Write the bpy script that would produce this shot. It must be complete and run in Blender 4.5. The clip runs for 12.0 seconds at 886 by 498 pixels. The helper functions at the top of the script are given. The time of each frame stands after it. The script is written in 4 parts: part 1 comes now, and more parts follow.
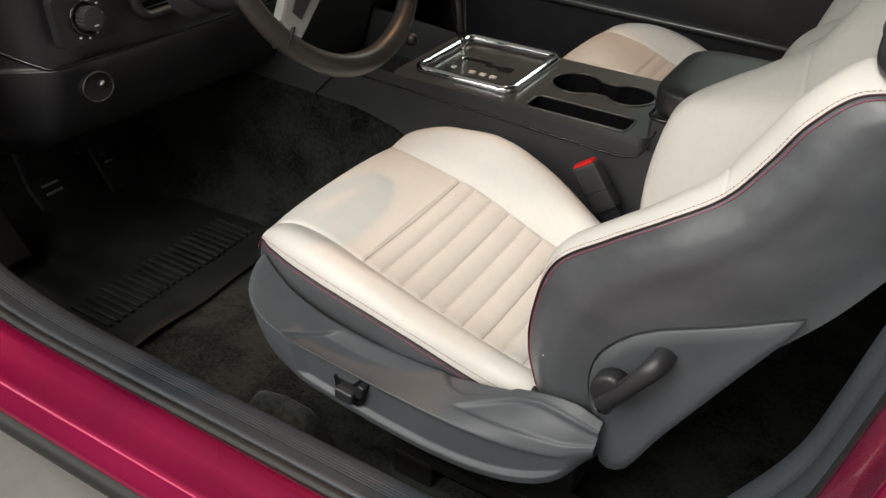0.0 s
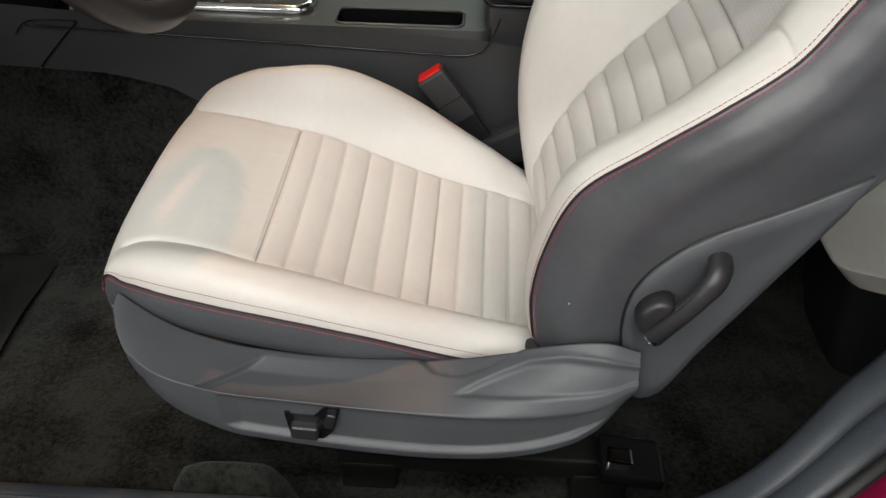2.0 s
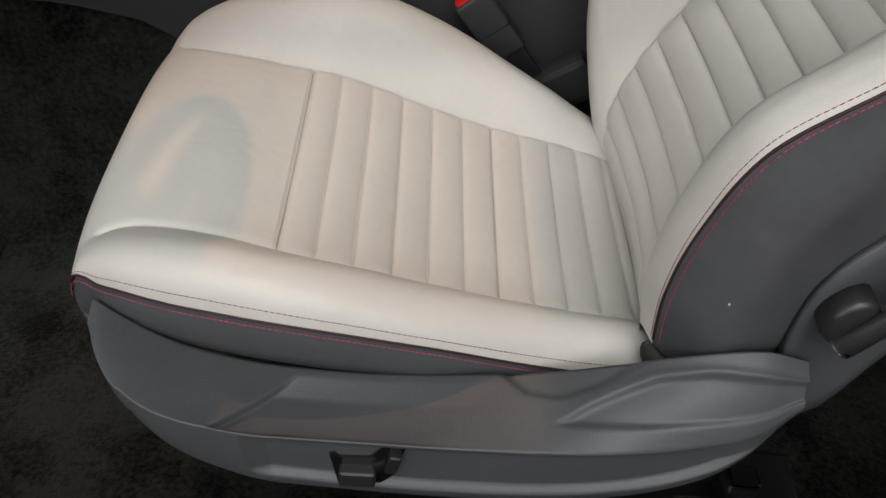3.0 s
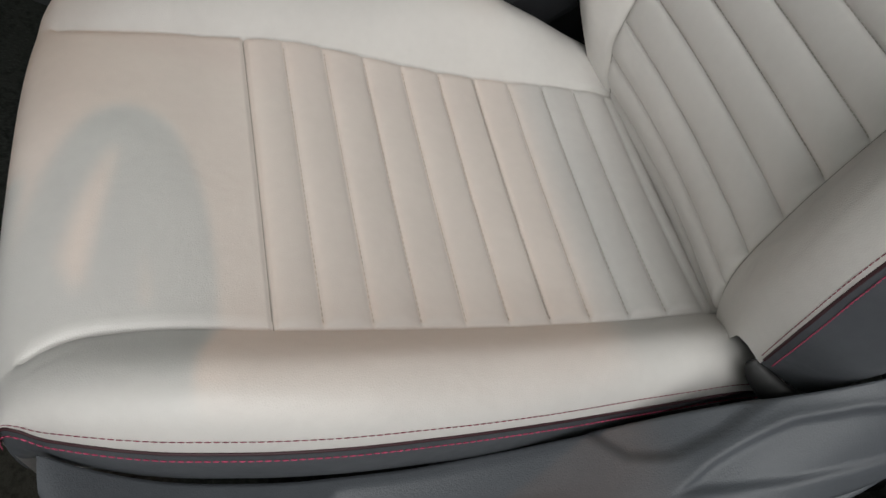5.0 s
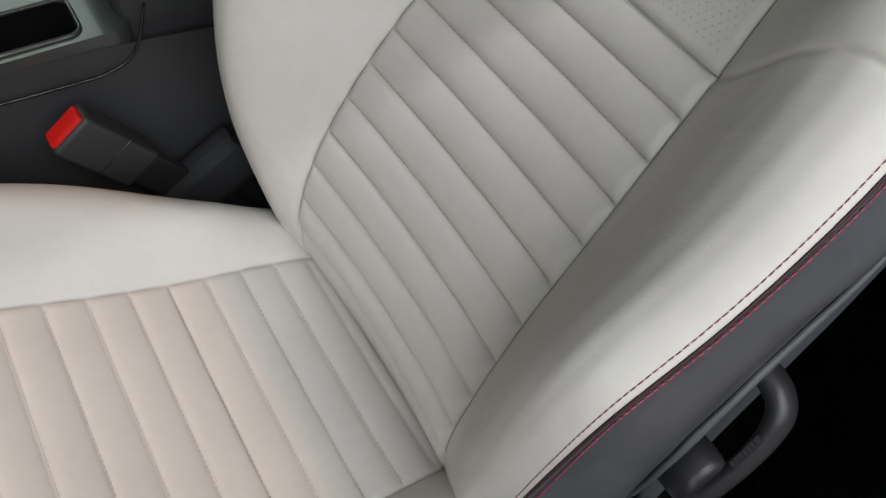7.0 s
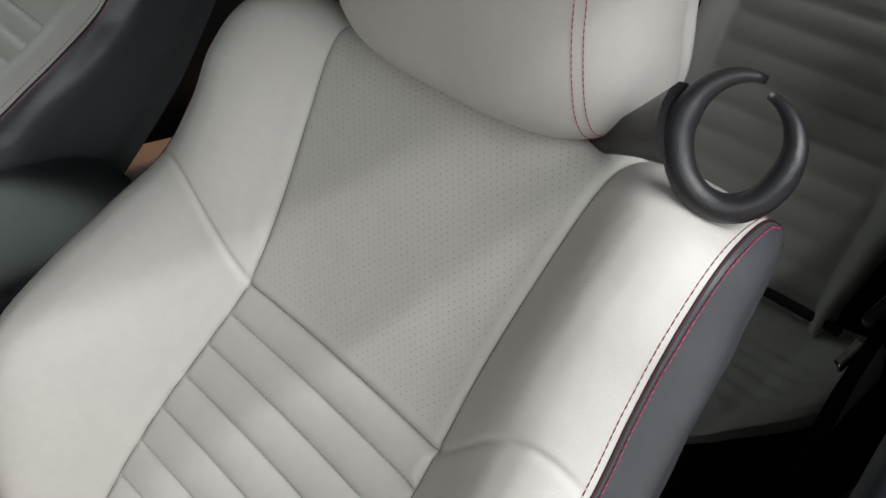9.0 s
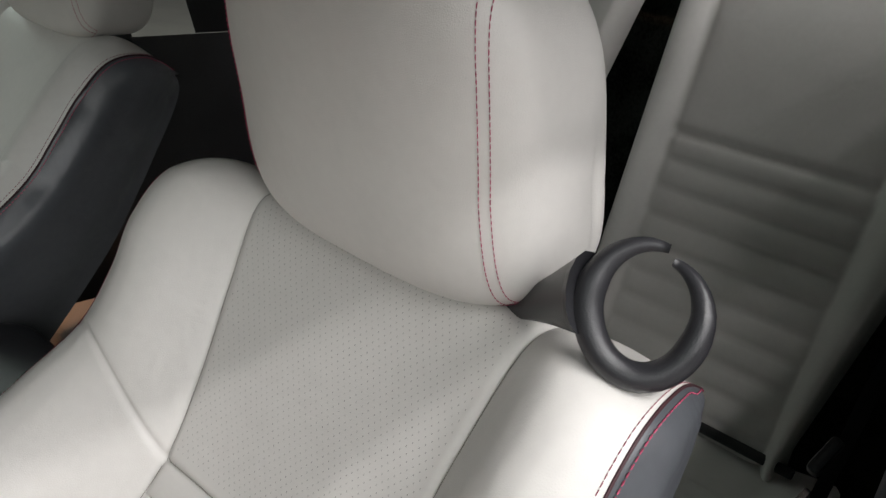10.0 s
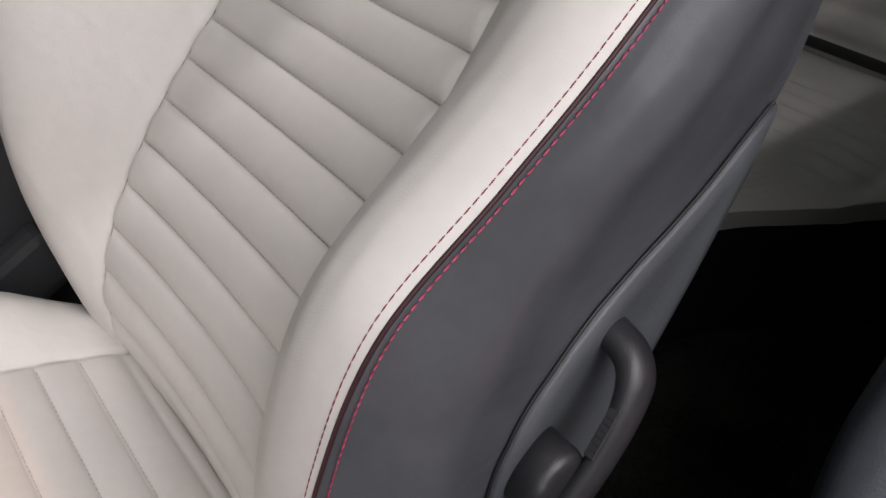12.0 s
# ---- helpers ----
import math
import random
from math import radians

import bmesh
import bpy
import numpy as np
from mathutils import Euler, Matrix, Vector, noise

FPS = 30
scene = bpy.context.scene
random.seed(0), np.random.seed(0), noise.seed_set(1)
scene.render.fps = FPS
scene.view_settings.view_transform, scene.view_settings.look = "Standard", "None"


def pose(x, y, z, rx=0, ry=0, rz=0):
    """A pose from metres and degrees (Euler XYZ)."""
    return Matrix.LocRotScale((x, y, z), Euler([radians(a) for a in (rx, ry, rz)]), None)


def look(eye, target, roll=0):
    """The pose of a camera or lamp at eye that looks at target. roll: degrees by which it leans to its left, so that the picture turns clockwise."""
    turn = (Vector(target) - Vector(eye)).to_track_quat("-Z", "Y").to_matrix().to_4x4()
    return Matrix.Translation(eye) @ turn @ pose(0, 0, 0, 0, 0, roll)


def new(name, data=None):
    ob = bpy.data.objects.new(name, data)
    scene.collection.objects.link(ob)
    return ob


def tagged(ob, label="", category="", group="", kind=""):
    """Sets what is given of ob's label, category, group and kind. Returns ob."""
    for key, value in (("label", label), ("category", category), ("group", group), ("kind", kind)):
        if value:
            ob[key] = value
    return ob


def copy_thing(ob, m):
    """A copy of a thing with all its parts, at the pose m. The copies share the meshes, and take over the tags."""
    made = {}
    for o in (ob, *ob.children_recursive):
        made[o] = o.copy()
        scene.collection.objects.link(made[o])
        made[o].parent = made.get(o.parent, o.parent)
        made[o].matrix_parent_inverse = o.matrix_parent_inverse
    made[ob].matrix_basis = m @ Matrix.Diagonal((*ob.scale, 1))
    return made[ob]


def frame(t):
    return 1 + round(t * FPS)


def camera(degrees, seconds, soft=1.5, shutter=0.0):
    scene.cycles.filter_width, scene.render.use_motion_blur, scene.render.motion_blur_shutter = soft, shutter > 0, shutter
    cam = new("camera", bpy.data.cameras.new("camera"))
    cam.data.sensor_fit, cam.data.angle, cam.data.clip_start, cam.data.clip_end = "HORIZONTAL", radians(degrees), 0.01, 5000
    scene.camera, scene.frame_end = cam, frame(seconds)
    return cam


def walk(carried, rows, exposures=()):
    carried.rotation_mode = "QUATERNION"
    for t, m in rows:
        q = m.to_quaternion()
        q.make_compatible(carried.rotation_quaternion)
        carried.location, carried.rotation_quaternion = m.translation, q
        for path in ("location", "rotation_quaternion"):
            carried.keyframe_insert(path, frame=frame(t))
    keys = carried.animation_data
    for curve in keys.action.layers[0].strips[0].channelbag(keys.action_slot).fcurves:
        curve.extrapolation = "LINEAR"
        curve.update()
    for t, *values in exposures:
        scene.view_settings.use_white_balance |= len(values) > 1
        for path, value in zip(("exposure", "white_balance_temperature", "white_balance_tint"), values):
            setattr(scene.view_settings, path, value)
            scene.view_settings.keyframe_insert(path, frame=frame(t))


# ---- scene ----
cam = camera(54.8, 12.0)

PATH = [
    (0, (0.736, -0.935, 1.274), (-0.114, 0.498, 0.168), 1.6),
    (0.5, (0.594, -0.943, 1.253), (0.07, 0.632, 0.137), 2.0),
    (1, (0.5, -0.934, 1.24), (0.229, 0.676, 0.084), 1.9),
    (1.5, (0.429, -0.912, 1.239), (0.284, 0.678, 0.035), 1.9),
    (2, (0.373, -0.844, 1.192), (0.295, 0.709, -0.066), 0.9),
    (2.5, (0.311, -0.723, 1.118), (0.27, 0.797, -0.181), 0.8),
    (3, (0.26, -0.649, 1.069), (0.282, 0.816, -0.292), 1.8),
    (3.2, (0.249, -0.622, 1.053), (0.296, 0.809, -0.343), 2.0),
    (4.8, (0.163, -0.448, 1.038), (0.414, 0.744, -0.549), 2.4),
    (5, (0.159, -0.425, 1.031), (0.463, 0.756, -0.554), 3.3),
    (5.5, (0.165, -0.382, 1.039), (0.559, 0.749, -0.563), 4.4),
    (6, (0.171, -0.351, 1.04), (0.677, 0.737, -0.56), 5.2),
    (6.2, (0.176, -0.337, 1.05), (0.748, 0.725, -0.545), 6.8),
    (6.5, (0.203, -0.33, 1.084), (0.841, 0.704, -0.504), 7.3),
    (7, (0.273, -0.349, 1.141), (0.984, 0.672, -0.426), 4.8),
    (7.5, (0.289, -0.337, 1.181), (1.173, 0.679, -0.297), 5.7),
    (7.6, (0.293, -0.337, 1.19), (1.202, 0.688, -0.267), 5.2),
    (9.3, (0.331, -0.385, 1.244), (1.59, 0.803, 0.241), 6.8),
    (9.5, (0.338, -0.383, 1.249), (1.625, 0.819, 0.301), 6.6),
    (9.8, (0.347, -0.384, 1.255), (1.687, 0.845, 0.422), 6.3),
    (10, (0.354, -0.385, 1.253), (1.718, 0.847, 0.465), 6.0),
    (10.5, (0.379, -0.404, 1.217), (1.778, 0.791, 0.433), 5.1),
    (11, (0.381, -0.409, 1.138), (1.786, 0.743, 0.301), 4.2),
    (11.5, (0.352, -0.421, 1.064), (1.678, 0.726, 0.102), 2.7),
    (11.6, (0.341, -0.423, 1.049), (1.63, 0.724, 0.037), 2.2),
    (12, (0.332, -0.43, 0.978), (1.343, 0.832, -0.198), 2.2),
]
EXPOSURES = [(0, 0.26, 6850, 7), (1.5, 0.25, 6800, 8), (2.5, -0.14, 6600, 8), (3.2, -0.33, 6520, 8), (5, -0.44, 6350, 7), (6, -0.52, 6280, 7), (6.5, -0.44, 6270, 7), (7.7, -0.03, 6250, 8),
             (9.3, 0.06, 6350, 8), (10, 0.35, 6400, 10), (10.5, 0.47, 6450, 12), (11, 0.38, 6500, 14), (11.5, 0.05, 6500, 15), (12, -0.08, 6480, 15)]
walk(cam, [(t, look(eye, target, roll)) for t, eye, target, roll in PATH], EXPOSURES)

# ---------------------------------------------------------------- world and light
world = bpy.data.worlds.new("hall_air")
scene.world = world
world.use_nodes = True
world.node_tree.nodes["Background"].inputs["Color"].default_value = (0.80, 0.90, 0.86, 1)
world.node_tree.nodes["Background"].inputs["Strength"].default_value = 0.10


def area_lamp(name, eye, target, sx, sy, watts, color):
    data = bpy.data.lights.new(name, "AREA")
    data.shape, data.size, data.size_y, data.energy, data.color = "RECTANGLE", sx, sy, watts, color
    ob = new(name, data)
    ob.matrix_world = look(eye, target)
    return tagged(ob, "unseen lamp out in the hall", "lamp", "hall lights", "structure")


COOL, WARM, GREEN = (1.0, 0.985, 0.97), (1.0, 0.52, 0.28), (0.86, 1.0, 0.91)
PALE = (1.0, 0.970, 0.955)
# two strips deduced from the straight shadow edges on the backrest
area_lamp("unseen_lamp", (0.2, -2.55, 3.55), (0.3, -0.1, 0.85), 2.4, 0.10, 46, PALE)
area_lamp("unseen_lamp", (0.3, -1.80, 3.47), (0.3, 0.0, 0.85), 2.4, 0.08, 35, PALE)
# four broad fill lamps, added to lift the shade; no such source is known
area_lamp("unseen_lamp", (-3.2, -4.4, 3.20), (0.4, 0.0, 0.9), 4.0, 2.2, 84, COOL)
area_lamp("unseen_lamp", (0.2, -5.0, 3.70), (0.4, 0.0, 0.8), 5.0, 2.4, 140, COOL)
# the green pair tints that fill as window glass would
area_lamp("unseen_lamp", (-5.2, -1.0, 2.90), (0.4, 0.2, 1.0), 5.0, 2.4, 34, GREEN)
area_lamp("unseen_lamp", (0.8, 5.2, 4.20), (1.0, 0.4, 0.7), 3.4, 1.2, 64, GREEN)
area_lamp("warm_lamp", (-0.52, 1.78, 4.20), (0.08, -0.05, 0.6), 0.10, 0.10, 38, WARM)


# ---------------------------------------------------------------- materials
def material(name, color, rough=0.5, metal=0.0, coat=0.0, vary=0.15, scale=12.0, bump=0.0, bump_scale=400.0,
             detail=4.0, sheen=0.0, pattern="noise", spec=0.5, mix2=None, soft=0.0, fine=0.35):
    m = bpy.data.materials.new(name)
    m.use_nodes = True
    nt = m.node_tree
    b = nt.nodes["Principled BSDF"]
    b.inputs["Roughness"].default_value = rough
    b.inputs["Metallic"].default_value = metal
    b.inputs["Coat Weight"].default_value = coat
    b.inputs["Coat Roughness"].default_value = 0.06
    b.inputs["Sheen Weight"].default_value = sheen
    b.inputs["Specular IOR Level"].default_value = spec
    tc = nt.nodes.new("ShaderNodeTexCoord")
    n = nt.nodes.new("ShaderNodeTexNoise")
    n.inputs["Scale"].default_value, n.inputs["Detail"].default_value = scale, detail
    nt.links.new(tc.outputs["Object"], n.inputs["Vector"])
    n2 = nt.nodes.new("ShaderNodeTexNoise")
    n2.inputs["Scale"].default_value, n2.inputs["Detail"].default_value = scale * 14, 3
    nt.links.new(tc.outputs["Object"], n2.inputs["Vector"])
    add = nt.nodes.new("ShaderNodeMath")
    add.operation = "MULTIPLY_ADD"
    nt.links.new(n2.outputs["Fac"], add.inputs[0])
    add.inputs[1].default_value = fine
    nt.links.new(n.outputs["Fac"], add.inputs[2])
    ramp = nt.nodes.new("ShaderNodeValToRGB")
    lo = [max(0.0, c * (1 - vary)) for c in color]
    hi = [min(1.0, c * (1 + vary)) for c in (mix2 or color)]
    ramp.color_ramp.elements[0].position, ramp.color_ramp.elements[1].position = 0.45 + (fine - 0.35) * 0.5, min(1.0, 0.95 + (fine - 0.35) * 0.3)
    ramp.color_ramp.elements[0].color, ramp.color_ramp.elements[1].color = (*lo, 1), (*hi, 1)
    nt.links.new(add.outputs[0], ramp.inputs["Fac"])
    nt.links.new(ramp.outputs["Color"], b.inputs["Base Color"])
    rr = nt.nodes.new("ShaderNodeMapRange")
    rr.inputs["To Min"].default_value, rr.inputs["To Max"].default_value = max(0.02, rough - 0.07), min(1, rough + 0.07)
    nt.links.new(n.outputs["Fac"], rr.inputs["Value"])
    nt.links.new(rr.outputs["Result"], b.inputs["Roughness"])
    if bump:
        if pattern == "cells":
            t = nt.nodes.new("ShaderNodeTexVoronoi")
            t.feature = "DISTANCE_TO_EDGE"
            t.inputs["Scale"].default_value = bump_scale
            out = t.outputs["Distance"]
        else:
            t = nt.nodes.new("ShaderNodeTexNoise")
            t.inputs["Scale"].default_value, t.inputs["Detail"].default_value = bump_scale, 4
            out = t.outputs["Fac"]
        nt.links.new(tc.outputs["Object"], t.inputs["Vector"])
        bp = nt.nodes.new("ShaderNodeBump")
        bp.inputs["Strength"].default_value, bp.inputs["Distance"].default_value = bump, 0.002
        nt.links.new(out, bp.inputs["Height"])
        nt.links.new(bp.outputs["Normal"], b.inputs["Normal"])
        if soft:
            w = nt.nodes.new("ShaderNodeTexNoise")
            w.inputs["Scale"].default_value, w.inputs["Detail"].default_value, w.inputs["Distortion"].default_value = 22, 2, 0.6
            nt.links.new(tc.outputs["Object"], w.inputs["Vector"])
            b2 = nt.nodes.new("ShaderNodeBump")
            b2.inputs["Strength"].default_value, b2.inputs["Distance"].default_value = soft, 0.006
            nt.links.new(w.outputs["Fac"], b2.inputs["Height"])
            nt.links.new(b2.outputs["Normal"], bp.inputs["Normal"])
    return m


CREAM = material("cream_leather", (0.640, 0.618, 0.590), 0.42, vary=0.05, scale=9, bump=0.14, bump_scale=700, pattern="cells", soft=0.26)
CHAR = material("charcoal_leather", (0.080, 0.085, 0.094), 0.33, vary=0.18, scale=9, bump=0.06, bump_scale=700, pattern="cells", soft=0.25)
PLASTIC = material("grey_plastic", (0.078, 0.085, 0.095), 0.48, vary=0.12, scale=14, bump=0.20, bump_scale=900)
DARK = material("dark_plastic", (0.023, 0.023, 0.026), 0.36, vary=0.2, scale=14, bump=0.15, bump_scale=900)
TRIM = material("console_plastic", (0.037, 0.038, 0.041), 0.46, vary=0.15, scale=10, bump=0.2, bump_scale=900)
RIMLEATHER = material("rim_leather", (0.030, 0.027, 0.024), 0.36, vary=0.2, scale=30, bump=0.1, bump_scale=700, pattern="cells")
SILLPL = material("sill_plastic", (0.042, 0.049, 0.060), 0.42, vary=0.2, scale=12, bump=0.2, bump_scale=600)
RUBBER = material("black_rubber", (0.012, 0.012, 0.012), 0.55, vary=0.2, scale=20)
GLOSSBLK = material("gloss_black", (0.008, 0.008, 0.009), 0.18, vary=0.2, scale=20, coat=0.3)
CARPET = material("dark_carpet", (0.0125, 0.0138, 0.0118), 0.95, vary=1.0, scale=11, bump=1.0, bump_scale=330, sheen=0.10, spec=0.1, fine=0.75)
MAT = material("rubber_mat", (0.0105, 0.0112, 0.0100), 0.62, vary=0.6, scale=18, bump=0.4, bump_scale=300)
PINK = material("magenta_paint", (0.31, 0.003, 0.058), 0.28, metal=0.60, coat=0.5, vary=0.10, scale=3, bump=0.02, bump_scale=2500)
CHROME = material("chrome", (0.80, 0.81, 0.83), 0.08, metal=1.0, vary=0.05, scale=8)
SILVER = material("silver_plate", (0.055, 0.058, 0.059), 0.33, metal=0.20, vary=0.08, scale=8, coat=0.25)
SPOKE = material("silver_spoke", (0.42, 0.43, 0.43), 0.35, metal=0.6, vary=0.08, scale=8)
REDBTN = material("red_button", (0.62, 0.012, 0.010), 0.35, vary=0.1, scale=30)
GLOSSLEATHER = material("black_leather", (0.014, 0.0145, 0.016), 0.40, vary=0.2, scale=9, bump=0.08, bump_scale=600, pattern="cells")
PIPING = material("dark_red_piping", (0.040, 0.012, 0.016), 0.6, vary=0.2, scale=60)
DARKTHREAD = material("dark_red_thread", (0.24, 0.035, 0.062), 0.7, vary=0.3, scale=90)
THREAD = material("red_thread", (0.42, 0.060, 0.125), 0.7, vary=0.3, scale=90)
GREYTHREAD = material("grey_thread", (0.47, 0.44, 0.39), 0.7, vary=0.2, scale=90)
SEAM = material("seam_thread", (0.34, 0.325, 0.295), 0.8, vary=0.25, scale=70)
HOLE = material("perforation_dark", (0.38, 0.37, 0.35), 0.9, vary=0.2, scale=90)
BROWN = material("brown_card", (0.16, 0.085, 0.040), 0.7, vary=0.2, scale=12)
WHITE = material("white_print", (0.75, 0.75, 0.73), 0.5, vary=0.05, scale=30)
FLOORCON = material("hall_concrete", (0.26, 0.25, 0.235), 0.45, vary=0.18, scale=2.5, bump=0.25, bump_scale=60)
HALLWALL = material("hall_wall", (0.50, 0.52, 0.50), 0.8, vary=0.06, scale=1.5)
HEADLINER = material("headliner", (0.12, 0.12, 0.115), 0.95, vary=0.1, scale=20, bump=0.3, bump_scale=800)


# ---------------------------------------------------------------- mesh helpers
def part(name, verts, faces, mat, parent=None, label="", smooth=True):
    me = bpy.data.meshes.new(name)
    me.from_pydata([tuple(v) for v in verts], [], faces)
    me.materials.append(mat)
    me.validate()
    if smooth:
        me.polygons.foreach_set("use_smooth", [True] * len(me.polygons))
    me.update()
    ob = new(name, me)
    if parent is not None:
        ob.parent = parent
    if label:
        ob["label"] = label
    return ob


def from_bm(name, bm, mat, parent=None, label="", smooth=False):
    me = bpy.data.meshes.new(name)
    bm.to_mesh(me)
    bm.free()
    me.materials.append(mat)
    if smooth:
        me.polygons.foreach_set("use_smooth", [True] * len(me.polygons))
    ob = new(name, me)
    if parent is not None:
        ob.parent = parent
    if label:
        ob["label"] = label
    return ob


def thing(name, label, category, group="", kind="", at=(0, 0, 0)):
    ob = new(name)
    ob.location = at
    return tagged(ob, label, category, group, kind)


def grid(rows, cols, fn):
    """Vertices and quads of a sheet; fn(i, j) gives the place of a vertex."""
    vs = [fn(i, j) for i in range(rows) for j in range(cols)]
    fs = [(i * cols + j, i * cols + j + 1, (i + 1) * cols + j + 1, (i + 1) * cols + j)
          for i in range(rows - 1) for j in range(cols - 1)]
    return vs, fs


def cr(points, t):
    """Catmull-Rom through equally numbered points."""
    pts = np.asarray(points, float)
    n = len(pts)
    t = min(max(t, 0.0), n - 1.0)
    i = min(int(t), n - 2)
    u = t - i
    p0, p1, p2, p3 = pts[max(i - 1, 0)], pts[i], pts[i + 1], pts[min(i + 2, n - 1)]
    return 0.5 * (2 * p1 + (p2 - p0) * u + (2 * p0 - 5 * p1 + 4 * p2 - p3) * u ** 2 + (3 * p1 - p0 - 3 * p2 + p3) * u ** 3)


def smooth_path(points, n):
    return [cr(points, k * (len(points) - 1) / (n - 1)) for k in range(n)]


def tube(points, radius, sides=10, flat=1.0, up=(0, 0, 1), closed=False):
    """A sweep along points; radius is a number or a list; flat squeezes it across up."""
    pts = [Vector(p) for p in points]
    n = len(pts)
    vs, fs = [], []
    for i, p in enumerate(pts):
        a = pts[(i - 1) % n] if closed or i > 0 else pts[0]
        b = pts[(i + 1) % n] if closed or i < n - 1 else pts[-1]
        d = (b - a).normalized()
        s = d.cross(Vector(up))
        s = s.normalized() if s.length > 1e-5 else Vector((1, 0, 0))
        w = s.cross(d)
        r = radius[i] if isinstance(radius, (list, tuple)) else radius
        for k in range(sides):
            g = 2 * math.pi * k / sides
            vs.append(p + s * math.cos(g) * r * flat + w * math.sin(g) * r)
    m = n if closed else n - 1
    for i in range(m):
        for k in range(sides):
            j, l = (i + 1) % n, (k + 1) % sides
            fs.append((i * sides + k, i * sides + l, j * sides + l, j * sides + k))
    if not closed:
        fs.append(tuple(range(sides)))
        fs.append(tuple((n - 1) * sides + k for k in reversed(range(sides))))
    return vs, fs


def joined(*parts):
    vs, fs = [], []
    for v, f in parts:
        o = len(vs)
        vs += list(v)
        fs += [tuple(k + o for k in q) for q in f]
    return vs, fs


def rbox(size, bevel=0.004, seg=2, m=None):
    """A box with rounded edges as a bmesh."""
    bm = bmesh.new()
    bmesh.ops.create_cube(bm, size=1.0)
    bmesh.ops.scale(bm, vec=size, verts=bm.verts)
    bmesh.ops.bevel(bm, geom=list(bm.edges), offset=bevel, segments=seg, affect="EDGES", profile=0.6)
    if m is not None:
        bmesh.ops.transform(bm, matrix=m, verts=bm.verts)
    return bm


def rounded_rect(cx, cy, sx, sy, r, n=6):
    out = []
    for qx, qy, a0 in ((1, 1, 0), (-1, 1, 90), (-1, -1, 180), (1, -1, 270)):
        for k in range(n + 1):
            a = radians(a0 + 90 * k / n)
            out.append((cx + qx * (sx / 2 - r) + r * math.cos(a), cy + qy * (sy / 2 - r) + r * math.sin(a)))
    return out


def prism(outline, z0, z1, m=None, bevel=0.0):
    """An upright prism over an outline (x, y), as a bmesh."""
    bm = bmesh.new()
    lo = [bm.verts.new((x, y, z0)) for x, y in outline]
    hi = [bm.verts.new((x, y, z1)) for x, y in outline]
    n = len(outline)
    top = bm.faces.new(hi)
    bm.faces.new(lo[::-1])
    for k in range(n):
        bm.faces.new((lo[k], lo[(k + 1) % n], hi[(k + 1) % n], hi[k]))
    if bevel:
        bmesh.ops.bevel(bm, geom=list(top.edges), offset=bevel, segments=2, affect="EDGES", profile=0.6)
    if m is not None:
        bmesh.ops.transform(bm, matrix=m, verts=bm.verts)
    return bm


def plate_with_wells(outer, wells, z, skirt):
    """A plate with openings; each well is (outline, depth) and gets walls and a bottom."""
    bm = bmesh.new()
    edges = []
    for loop in [outer] + [w[0] for w in wells]:
        vs = [bm.verts.new((x, y, z)) for x, y in loop]
        edges += [bm.edges.new((vs[k], vs[(k + 1) % len(vs)])) for k in range(len(vs))]
    bmesh.ops.triangle_fill(bm, use_beauty=True, edges=edges)
    for loop, depth in [(outer, skirt)]:
        a = [bm.verts.new((x, y, z)) for x, y in loop]
        b = [bm.verts.new((x, y, z - depth)) for x, y in loop]
        for k in range(len(loop)):
            bm.faces.new((a[k], a[(k + 1) % len(loop)], b[(k + 1) % len(loop)], b[k]))
    return bm


def well(outline, z, depth):
    bm = bmesh.new()
    a = [bm.verts.new((x, y, z)) for x, y in outline]
    b = [bm.verts.new((x, y, z - depth)) for x, y in outline]
    for k in range(len(outline)):
        bm.faces.new((a[k], b[k], b[(k + 1) % len(outline)], a[(k + 1) % len(outline)]))
    bm.faces.new(b[::-1])
    return bm


def stitches(path, length=0.0036, gap=0.0010, r=0.00060):
    """Small thread pieces along a path of places."""
    pts = [Vector(p) for p in path]
    vs, fs = [], []
    seg = [(pts[k + 1] - pts[k]).length for k in range(len(pts) - 1)]
    total, at = sum(seg), 0.0

    def place(s):
        for k, l in enumerate(seg):
            if s <= l:
                return pts[k].lerp(pts[k + 1], s / l if l else 0)
            s -= l
        return pts[-1]
    while at + length < total:
        v, f = tube([place(at), place(at + length * 0.5), place(at + length)], [r * 0.6, r, r * 0.6], 5)
        o = len(vs)
        vs += v
        fs += [tuple(k + o for k in q) for q in f]
        at += length + gap
    return vs, fs


def gauss(d, w):
    return math.exp(-(d / w) ** 2)


# ---------------------------------------------------------------- the front seats
# x runs to the rear of the car, y across it towards the passenger, z up; numbers for a seat with its middle at y = 0
INSERT = [(0.458, 0.462), (0.4445, 0.542), (0.461, 0.606), (0.494, 0.669), (0.535, 0.726), (0.578, 0.778), (0.617, 0.827),
          (0.651, 0.888), (0.684, 0.949), (0.717, 1.006), (0.750, 1.012), (0.797, 0.985)]
EDGE = [(0.438, 0.545), (0.429, 0.625), (0.436, 0.698), (0.459, 0.768), (0.511, 0.816), (0.563, 0.855), (0.611, 0.893),
        (0.640, 0.936), (0.663, 0.977), (0.697, 1.010), (0.748, 1.012), (0.795, 0.988)]
REAR = [(0.556, 0.503), (0.592, 0.570), (0.622, 0.640), (0.656, 0.695), (0.694, 0.750), (0.728, 0.797), (0.758, 0.848),
        (0.780, 0.895), (0.794, 0.935), (0.802, 0.962), (0.803, 0.977), (0.799, 0.983)]
